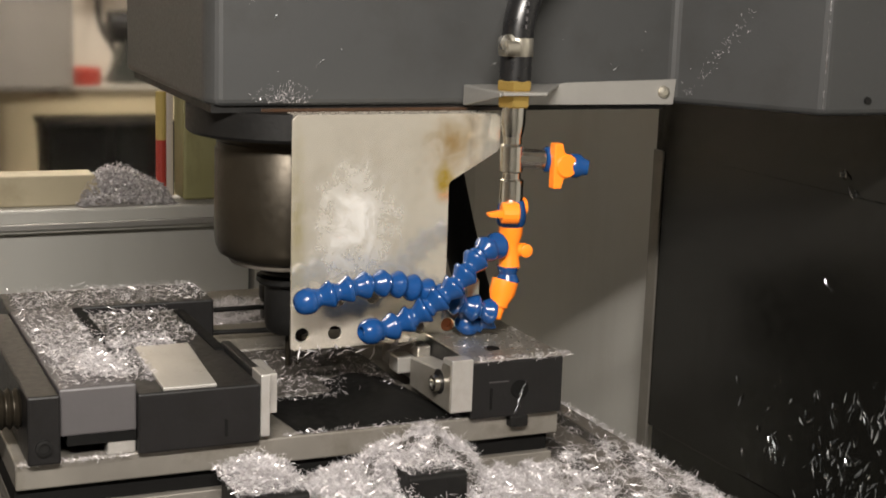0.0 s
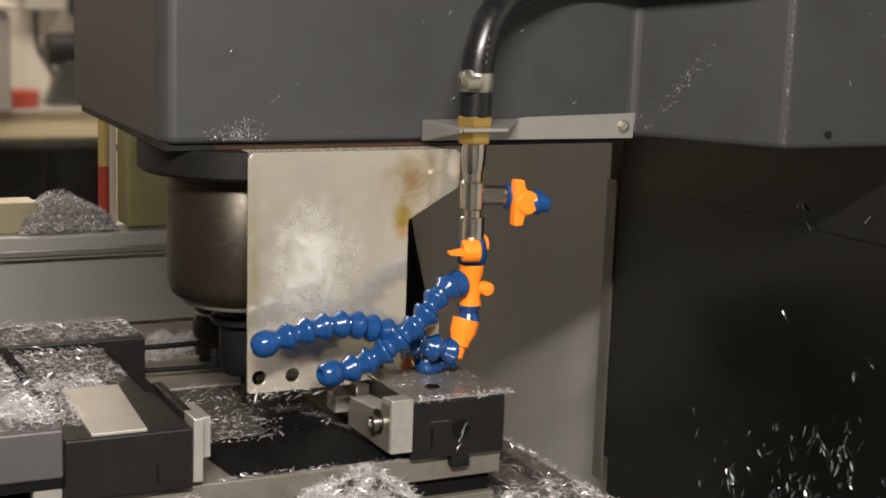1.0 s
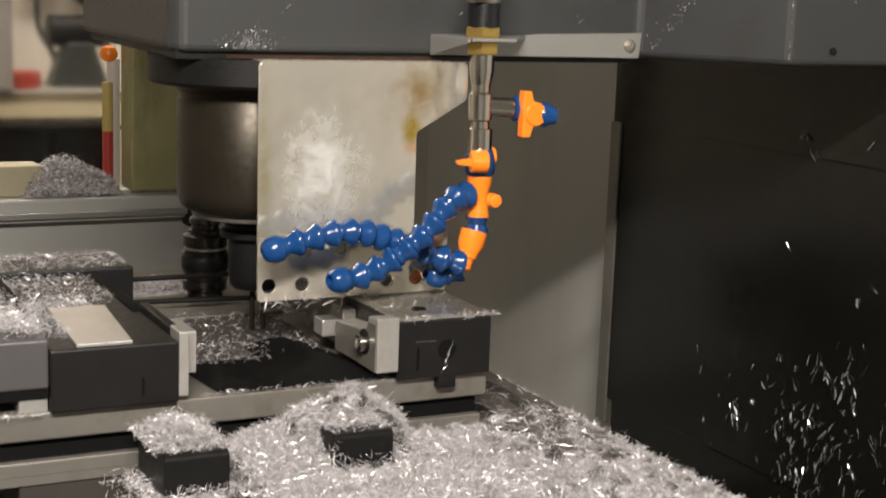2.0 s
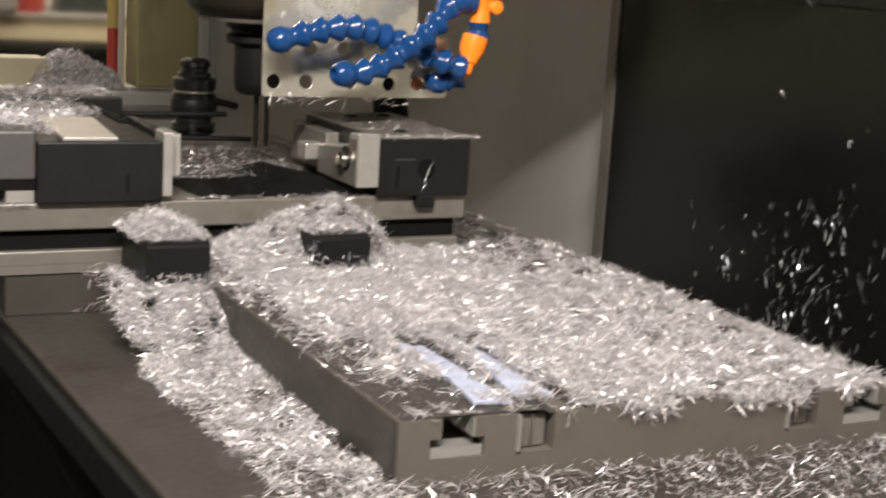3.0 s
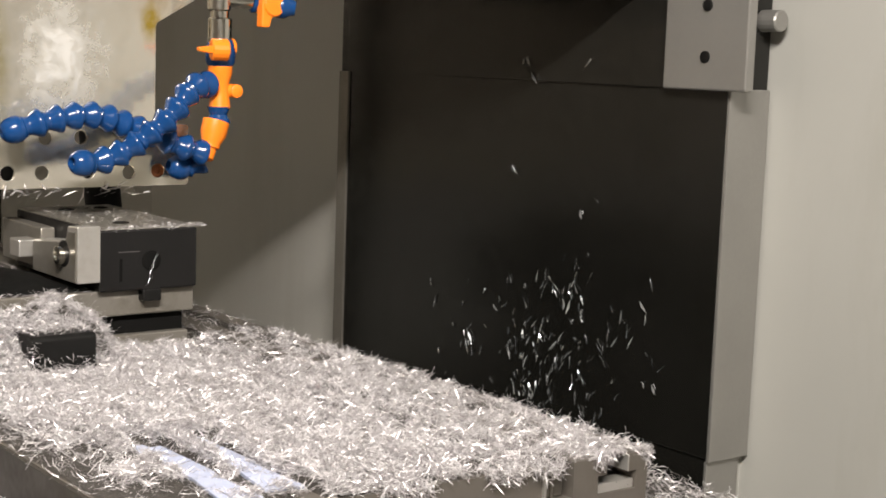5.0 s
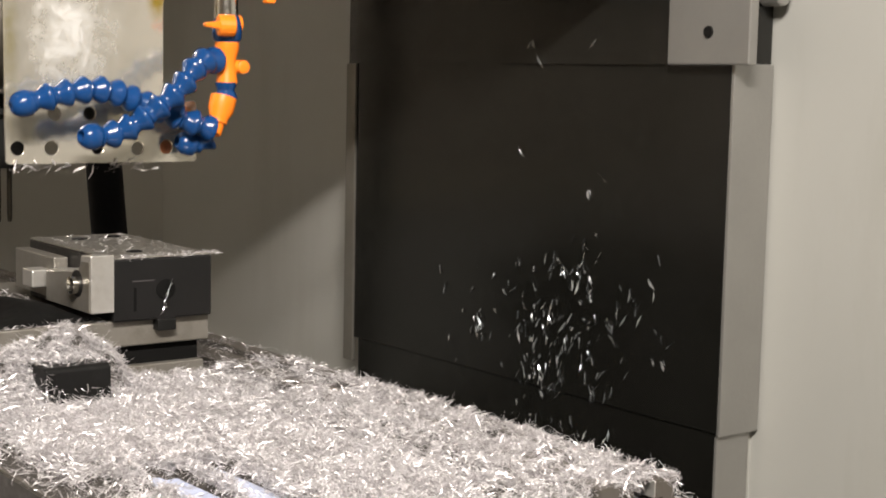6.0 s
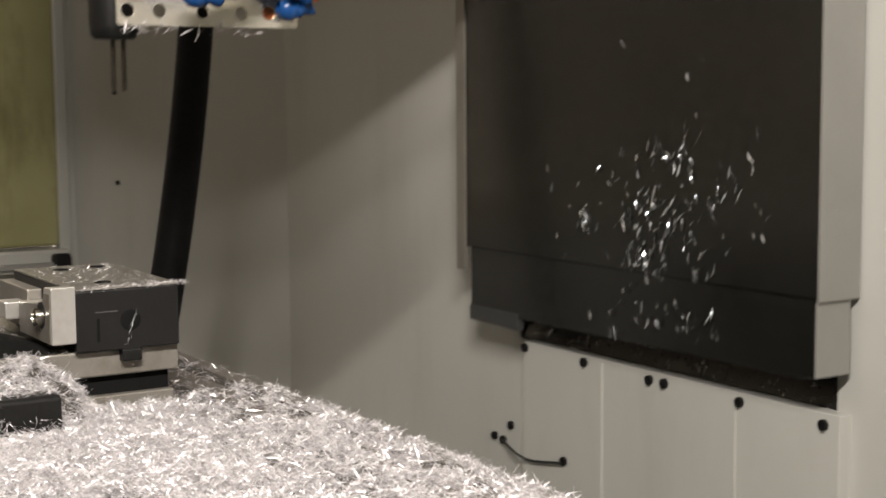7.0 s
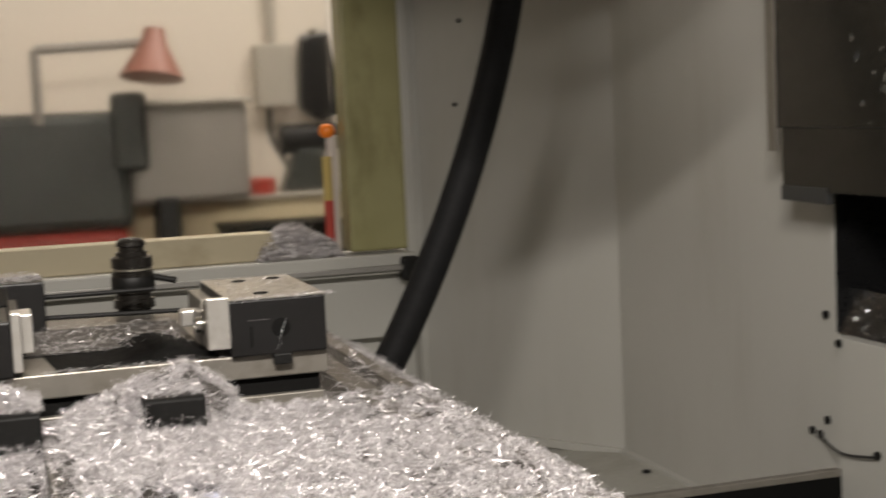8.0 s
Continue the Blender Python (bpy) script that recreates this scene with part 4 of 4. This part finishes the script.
# thin black bar paints the slot's shade
part("jaw_slot_shade", box(-0.2088, -0.2068, VF - 0.0006, VF + 0.001, -0.045, -0.033), BLACK_AND_SHADE, moving)
part("top_plate", prism([(-0.250, VF + 0.002), (-0.214, VF + 0.002), (-0.206, -0.165), (-0.246, -0.165)], "z", -0.0104, -0.0080, 0.0005), GROUND_STEEL, vise, "bare ground plate")
# two black strips laid on top paint the shade of narrow grooves
part("parting_groove_shade", box(-0.2712, -0.2635, -0.150, VR - 0.008, -0.0120, -0.0028), BLACK_AND_SHADE, vise, "black strip standing for the shade in the parting groove")
part("jaw_groove_shade", box(-0.1905, -0.1825, -0.183, VR - 0.008, -0.0120, -0.0092), BLACK_AND_SHADE, vise, "black strip standing for a shaded groove beside the jaw plate")
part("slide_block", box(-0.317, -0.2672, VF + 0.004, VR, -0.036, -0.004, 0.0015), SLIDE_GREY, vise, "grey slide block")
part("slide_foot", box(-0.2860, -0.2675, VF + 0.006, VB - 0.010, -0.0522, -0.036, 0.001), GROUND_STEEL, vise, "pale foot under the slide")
# solid black box paints the shadow under the slide
part("slide_gap_shade", box(-0.312, -0.2675, VF + 0.0055, VF + 0.02, -0.0430, -0.0362), BLACK_AND_SHADE, vise, "black box standing for the shade under the slide")
end_block = part("end_block", box(-0.338, -0.3172, VF - 0.002, VR + 0.002, -0.0518, -0.006, 0.0015), VISE_IRON, vise, "dark end block")
part("end_bolt", lathe([(0.0055, 0), (0.0055, 0.002), (0.0035, 0.0022), (0.0035, 0.0008)], aim((-0.328, VF - 0.002, -0.040), (-0.328, -1, -0.040)), 16), BLACK_STEEL, end_block)
thread = []
for k in range(26):
    thread += [(0.0115, k * 0.005), (0.0140, k * 0.005 + 0.0022), (0.0115, k * 0.005 + 0.0044)]
part("screw", lathe(thread, aim((-0.338, -0.245, -0.022), (-1.0, -0.245, -0.022)), 24), SPINDLE_STEEL, vise, "oily threaded screw", smooth=True)

mat_bm = bmesh.new()
rows_ = []
for i in range(19):
    line_ = []
    for j in range(9):
        u, v = i / 18, j / 8
        h = (0.0150 * math.exp(-((u - 0.72) / 0.15) ** 2) + 0.0025 * math.sin(9 * u) ** 2) * min(1.0, 5 * v) * (0.75 + 0.25 * math.cos(2.2 * v)) + 0.0008
        line_.append(mat_bm.verts.new((-0.163 + 0.119 * u + 0.010 * (1 - v), VF + 0.0075 + 0.11 * v, -0.0517 + h * (0.3 + 0.7 * u))))
    rows_.append(line_)
for i in range(18):
    for j in range(8):
        mat_bm.faces.new((rows_[i][j], rows_[i + 1][j], rows_[i + 1][j + 1], rows_[i][j + 1]))
bmesh.ops.solidify(mat_bm, geom=mat_bm.faces[:], thickness=0.0016)
mat_thing = thing("rubber_mat", (-0.1, -0.22, -0.0520), "limp black rubber mat lying between the vise jaws", "rubber mat")
part("sheet", mat_bm, BLACK_AND_SHADE, mat_thing, smooth=True)

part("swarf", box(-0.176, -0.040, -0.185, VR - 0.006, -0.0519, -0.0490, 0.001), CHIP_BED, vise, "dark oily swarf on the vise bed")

vise_b = thing("vise_rear_block", (-0.2, 0.0, TZ), "dark rear block behind the vise, covered in chips", "vise block")
part("bed", box(-0.345, -0.02, -0.030, 0.06, TZ, -0.0545, 0.0015), RAIL_STEEL, vise_b)
part("rear_block", box(-0.315, -0.150, -0.031, 0.036, -0.0544, -0.0090, 0.0015), VISE_IRON, vise_b, "chip-covered rear block")
part("rod", rod((-0.152, 0.002, -0.0265), (-0.050, 0.002, -0.0265), 0.0022), BLACK_STEEL, vise_b)
part("rod", rod((-0.152, -0.002, -0.0450), (-0.028, -0.002, -0.0480), 0.0022), BLACK_STEEL, vise_b)

setter = thing("tool_setter", (-0.065, 0.05, TZ), "dark oily tool setter standing behind the vise", "tool setter")
part("body", lathe([(0.0180, TZ), (0.0180, -0.060), (0.0155, -0.058), (0.0155, -0.050), (0.0195, -0.048), (0.0195, -0.040), (0.0165, -0.039), (0.0165, -0.035), (0.0198, -0.033), (0.0198, -0.014), (0.0175, -0.013), (0.0175, -0.010), (0.0195, -0.009), (0.0195, 0.000), (0.0150, 0.002), (0.0150, 0.005), (0.0120, 0.006), (0.0120, 0.010), (0.0140, 0.011), (0.0135, 0.015), (0.010, 0.018), (0.005, 0.0185)], pose(-0.065, 0.05, 0), 28), SETTER_STEEL, setter, smooth=True)
part("collar", lathe([(0.0200, -0.030), (0.0206, -0.029), (0.0206, -0.019), (0.0200, -0.018)], pose(-0.065, 0.05, 0), 28), BLACK_STEEL, setter, smooth=True)
part("arm", rod((-0.05, 0.05, -0.019), (-0.024, 0.05, -0.0255), 0.0032), BLACK_STEEL, setter)
# bright zinc ring added as a painted glint
part("ring_gleam", lathe([(0.0182, -0.0125), (0.0186, -0.0120), (0.0186, -0.0108), (0.0182, -0.0103)], pose(-0.065, 0.05, 0), 28), ZINC, setter, "pale ring that paints a glint on the setter", smooth=True)


def toe_clamp(x0, x1, y0, y1, z1, label):
    c = thing("toe_clamp", ((x0 + x1) / 2, (y0 + y1) / 2, TZ), label, "clamp", "vise clamps")
    block = part("block", prism([(y0, TZ), (y1, TZ), (y1, z1), (y0 + 0.003, z1), (y0, z1 - 0.002)], "x", x0, x1, 0.001), BLACK_STEEL, c)
    part("stud", lathe([(0.006, z1 - 0.001), (0.006, z1 + 0.004), (0.0045, z1 + 0.005)], pose((x0 + x1) / 2, (y0 + y1) / 2 + 0.008, 0), 6), BLACK_STEEL, block)
    return c


clamp_a = toe_clamp(-0.2115, -0.1695, -0.340, -0.277, -0.0670, "black vise clamp half buried in chips")
clamp_b = toe_clamp(-0.0990, -0.0560, -0.338, -0.277, -0.0660, "black vise clamp sunk in a heap of chips")


def bed_height(x, y):
    """How high the chips lie on the table."""
    n = noise.noise(Vector((x * 30, y * 30, 1.3))) * 0.5 + 0.5
    h = 0.0008 + 0.0030 * n + 0.003 * min(1.0, max(0.0, (-0.36 - y) / 0.1))
    h += 0.034 * math.exp(-(abs(x + 0.080) / 0.052) ** 2.6 - ((y + 0.292) / 0.030) ** 2)
    h += 0.010 * math.exp(-((x + 0.135) / 0.022) ** 2 - ((y + 0.335) / 0.035) ** 2)
    h += 0.010 * math.exp(-((x + 0.20) / 0.03) ** 2 - ((y + 0.30) / 0.03) ** 2)
    h += 0.005 * math.exp(-((x - 0.088) / 0.024) ** 2 - ((y + 0.22) / 0.09) ** 2)
    h *= 0.9 + 0.5 * noise.noise(Vector((x * 14, y * 14, 7.7)))
    h += 0.005 * max(0.0, noise.noise(Vector((x * 24, y * 20, 6.1)))) * (1.6 if x > 0.085 else 1.0) + 0.005 * max(0.0, noise.noise(Vector((x * 55, y * 42, 3.1)))) + 0.003 * noise.noise(Vector((x * 120, y * 100, 9.4)))
    if -0.625 < y < -0.515 + 0.02 * noise.noise(Vector((x * 90, 2.0, 1.0))) and (-0.123 < x < -0.101 or -0.096 < x < -0.077):
        return h * 0.3, 0.36
    bare = (x + 0.165) / 0.03 - (-0.34 - y) * 4.4 + 0.9 * noise.noise(Vector((x * 60, y * 35, 5.5)))
    sparse = max(0.0, min(1.0, (x - 0.03) / 0.03)) * max(0.0, min(1.0, (y + 0.38) / 0.08)) * (0.75 + 0.9 * noise.noise(Vector((x * 50, y * 50, 8.8))))
    h *= 1.0 - 0.72 * min(1.0, max(0.0, (x - 0.02) / 0.07))
    h *= 1.0 - 0.85 * min(1.0, max(0.0, (x + 0.035) / 0.02)) * min(1.0, max(0.0, (y + 0.345) / 0.03))
    h *= 1.0 - 0.75 * math.exp(-(abs(x + 0.077) / 0.026) ** 4 - ((y + 0.350) / 0.014) ** 2)
    edge = min(1.0, (x - XL + 0.004) / 0.02, (XR + 0.004 - x) / 0.012, (y - end_y(x) + 0.004) / 0.02)
    if y < -0.585 + 0.02 * noise.noise(Vector((x * 70, 4.0, 2.0))) and x < -0.072:
        bare -= 4.0 * (-0.575 - y) / 0.05
    thin = 1 - 0.5 * min(1.0, max(0.0, (x + 0.03) / 0.06))
    return h * max(0.0, edge), min(1.0, max(0.0, 0.5 + bare)) * max(0.1, 1 - 0.75 * max(0.0, sparse)) * thin


bm = bmesh.new()
NX, NY = 70, 130
grid = []
for i in range(NX + 1):
    row = []
    for j in range(NY + 1):
        x = XL + 0.002 + (XR - XL - 0.004) * i / NX
        y = end_y(x) + 0.002 + (0.32 - YN) * j / NY
        h, cov = bed_height(x, y)
        h += 0.0015 * noise.noise(Vector((x * 160, y * 160, 4.0)))
        # lifts the dark base over bare iron, painting the top's dimmer shading
        top_shade = 0.0021 if x < -0.09 and y < -0.335 else 0.0
        row.append(bm.verts.new((x, y, TZ - 0.0015 + max(top_shade, h * cov))))
    grid.append(row)
for i in range(NX):
    for j in range(NY):
        bm.faces.new((grid[i][j], grid[i + 1][j], grid[i + 1][j + 1], grid[i][j + 1]))
bed = thing("chip_bed", (-0.04, -0.2, TZ), "thick carpet of bright aluminium chips on the table", "metal chips", kind="stuff")
# dark base paints the shaded gaps under the loose chips
part("dark_chip_base", bm, CHIP_BED, bed, kind="stuff", smooth=True)
rng = random.Random(31)
spots = []
while len(spots) < 165000:
    x = rng.uniform(XL, XR + 0.002)
    y = rng.uniform(end_y(x), 0.30 if rng.random() < 0.25 else -0.24)
    h, cov = bed_height(x, y)
    tuft = 0.55 + 1.5 * noise.noise(Vector((x * 110, y * 85, 2.7))) + 0.7 * noise.noise(Vector((x * 230, y * 200, 6.6)))
    if rng.random() < (cov * cov + 0.03) * max(0.06, tuft):
        if -0.101 < x < -0.054 and -0.348 < y < -0.336 and rng.random() < 0.8:
            continue
        spots.append((x, y, TZ + h * cov * rng.uniform(0.7, 1.05) + 0.0004 + (0.0022 * max(0.0, tuft - 0.4) + 0.0050 * cov * rng.random() ** 2.5) * (1.0 if x < 0.05 else 0.55), 0, 0, 1))
chip_pile("short_chips", spots[:108000], 0.0088, 35, "fine bright chips", (-0.04, -0.2, TZ), bed, lift=1.2, width=0.00024)
chip_pile("curled_chips", spots[108000:], 0.0140, 32, "bright curled chips", (-0.04, -0.2, TZ), bed, lift=0.8, width=0.00025)
spots = [s for s in spots if rng.random() < 0.06]
chip_pile("standing_chips", spots, 0.0190, 36, "bright chips sticking up", (-0.04, -0.2, TZ), bed, lift=1.6, width=0.00020)

spots = []
for _ in range(1500):
    x = rng.uniform(-0.080, XR)
    if noise.noise(Vector((x * 40, 3.3, 1.0))) > (-0.1 if x < 0.04 else 0.25):
        spots.append((x, end_y(x) - rng.uniform(0.0, 0.004), TZ + 0.0015 - 0.007 * rng.random() ** 2.5, 0, -0.6, 0.5))
chip_pile("overhanging_chips", spots, 0.0125, 37, "bright chips hanging over the table's end", (-0.04, -0.2, TZ), bed, lift=0.5, width=0.00025)

gut = thing("gutter_chips", (-0.2, -0.3, TZ - 0.034), "strip of aluminium chips lying in the gutter", "metal chips", kind="stuff")
spots = []
while len(spots) < 60000:
    y = rng.uniform(YN - 0.16, 0.2) if rng.random() < 0.6 else rng.uniform(-0.48, -0.338)
    if y < YN + 0.01 and rng.random() < 0.6:
        x = rng.uniform(-0.24, 0.18)
    elif rng.random() < 0.22:
        x = rng.uniform(0.112, 0.18)
    else:
        left = -0.242 + 0.045 * max(0.0, -0.17 - y)
        x = rng.uniform(left - 0.006 * rng.random(), -0.169)
        if noise.noise(Vector((x * 28, y * 18, 2.2))) < -0.12 and rng.random() < 0.75:
            continue
        if rng.random() > 0.68 + 1.3 * noise.noise(Vector((x * 95, y * 75, 4.7))):
            continue
    slope = max(0.0, 1 - max(0.0, -0.340 - y) / 0.065) if x < -0.16 and y < -0.28 else 0.0
    spots.append((x, y, TZ - 0.033 + rng.uniform(0, 0.006) + 0.029 * slope, 0, 0, 1))
chip_pile("long_chips", spots, 0.0100, 33, "bright curled chips", (-0.2, -0.3, TZ - 0.034), gut, lift=1.0, width=0.00026)

top = thing("vise_chips", (-0.1, -0.2, -0.0085), "scattered bright chips lying on the vise", "metal chips", kind="stuff")
spots = []
for n_, x0, x1, y0, y1, z in ((2600, -0.218, -0.168, -0.338, -0.278, -0.0665), (1800, -0.210, -0.178, -0.332, -0.286, -0.0620), (700, -0.202, -0.187, -0.325, -0.29, -0.0575), (190, -0.020, 0.054, -0.279, -0.268, -0.0098), (220, -0.02, 0.049, -0.265, -0.13, -0.0100), (900, -0.316, -0.268, -0.270, -0.10, -0.005), (500, -0.316, -0.274, -0.20, -0.052, -0.005), (600, -0.31, -0.272, -0.24, -0.18, -0.0045), (900, -0.262, -0.195, -0.155, -0.052, -0.0110), (350, -0.262, -0.246, -0.25, -0.15, -0.0108), (500, -0.262, -0.215, -0.165, -0.140, -0.0108), (700, -0.100, -0.056, -0.334, -0.300, -0.0665), (800, -0.100, -0.056, -0.318, -0.278, -0.0650), (1200, -0.31, -0.153, -0.029, 0.034, -0.0095), (200, -0.165, -0.03, -0.270, -0.264, -0.0530), (420, -0.16, -0.05, -0.205, -0.135, -0.050), (480, -0.174, -0.045, -0.18, -0.055, -0.0495), (700, -0.30, -0.268, -0.27, -0.22, 0.0), (200, -0.345, -0.27, -0.276, -0.268, -0.0535)):
    for _ in range(n_):
        spots.append((rng.uniform(x0, x1), rng.uniform(y0, y1), z + 0.0015 + rng.random() ** 2.5 * (0.005 if n_ > 250 else 0.0012), 0, 0, 1))
for n_, x0, x1, y, z0, z1 in ((420, -0.216, -0.166, -0.343, -0.1000, -0.0860), (130, -0.104, -0.052, -0.3405, -0.0930, -0.0790), (60, -0.104, -0.094, -0.3405, -0.090, -0.068)):
    for _ in range(n_):
        spots.append((rng.uniform(x0, x1), y - 0.003 * rng.random(), z0 + (z1 - z0) * rng.random() ** 2.2, 0, -0.5, 0.8))
chip_pile("long_chips", spots, 0.0075, 34, "bright curled chips", (-0.1, -0.2, -0.0085), top, lift=0.9, width=0.00022)

chip_pile("hanging_curl", [(0.009 + 0.001 * k, VF - 0.0025, -0.046 + 0.003 * k, 0, -1, 0) for k in range(7)], 0.013, 38, "bright curl hanging from the hole", (-0.14, -0.2, TZ), vise, lift=0.2, width=0.0005, hang=1.5)
# thin added strips that paint a bluish reflection on the bare table
strips = thing("bluish_sheen_strips", (-0.09, -0.55, TZ), "pale strips painted as a bluish reflection on bare table between the chips", "wet strip")
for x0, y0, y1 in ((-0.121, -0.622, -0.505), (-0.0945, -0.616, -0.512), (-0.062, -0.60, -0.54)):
    part("strip", prism([(x0 - 0.002, y0), (x0 + 0.018, y0 - 0.004), (x0 + 0.0165, y0 + 0.03), (x0 + 0.019, y0 + 0.05), (x0 + 0.017, y1 + 0.01), (x0 + 0.008, y1), (x0 + 0.003, y1 - 0.02), (x0 + 0.004, y0 + 0.04)], "z", TZ + 0.0012, TZ + 0.0032, 0.0004), BLUISH_SHEEN, strips)

TABLE_THINGS = [table, vise, vise_b, setter, clamp_a, clamp_b, bed, gut, top, mat_thing, strips]

SPACE[0] = Matrix()
# dark cover over the ways below the column
ways = thing("lower_way_cover", (0.45, 0.4, -0.62), "black folded cover over the machine ways", "machine cover")
part("sheet", box(0.24, 0.7045, 0.3935, 0.4045, -0.62, -0.424, 0.002), BLACK_AND_SHADE, ways)
part("edge_bar", box(0.24, 0.704, 0.392, 0.406, -0.427, -0.416, 0.002), RAIL_STEEL, ways, "steel edge bar")

front = thing("front_way_cover", (-0.6, 0.0, -0.7), "black folded cover in front of the table", "machine cover")
for k in range(9):
    part("fold", prism([(-1.1 + k * 0.09, -0.80), (-1.01 + k * 0.09, -0.80), (-1.01 + k * 0.09, -0.47), (-1.035 + k * 0.09, -0.455), (-1.1 + k * 0.09, -0.455)], "y", -1.0, 1.3), BLACK_AND_SHADE, front)

# the hanging cable hose: short rigid lengths between the roof and the table
HOSE_Y, HOSE_R, HOSE_N, HOSE_TOP, HOSE_END = 0.77, 0.0258, 40, 0.95, -0.40
hose = thing("cable_hose", (0.36, HOSE_Y, HOSE_TOP), "thick black corrugated hose hanging behind the table", "hose")
lengths = []
step = (HOSE_TOP - HOSE_END) / HOSE_N
for k in range(HOSE_N):
    ring = [(HOSE_R * 0.985, -0.004), (HOSE_R, 0), (HOSE_R, step), (HOSE_R * 0.985, step + 0.004)]
    ORIGIN[hose.name] = Vector((0, 0, 0))
    lengths.append(part("length", lathe(ring, Matrix(), 20), HOSE_RUBBER, hose, smooth=True))


def hose_x(z, across):
    s = max(0.0, (0.629 - z) / 0.913)
    return 0.399 + (0.083 + 1.189 * across) * s * s


def motions():
    for ob in HEAD_THINGS:
        x, y, z = ob.location
        walk(ob, [(t, pose(x, y, z + up)) for t, up, across, along in AXES])
    for ob in TABLE_THINGS:
        x, y, z = ob.location
        walk(ob, [(t, pose(x + across, y + along, z)) for t, up, across, along in AXES])
    for k, ob in enumerate(lengths):
        rows = []
        for t, up, across, along in AXES:
            z0 = HOSE_TOP - k * step
            a = (hose_x(z0, across) - 0.36, 0.0, z0 - HOSE_TOP)
            b = (hose_x(z0 - step, across) - 0.36, 0.0, z0 - step - HOSE_TOP)
            tilt = math.degrees(math.atan2(b[0] - a[0], b[2] - a[2]))
            rows.append((t, pose(a[0], a[1], a[2], 0, tilt, 0)))
        walk(ob, rows)


motions()
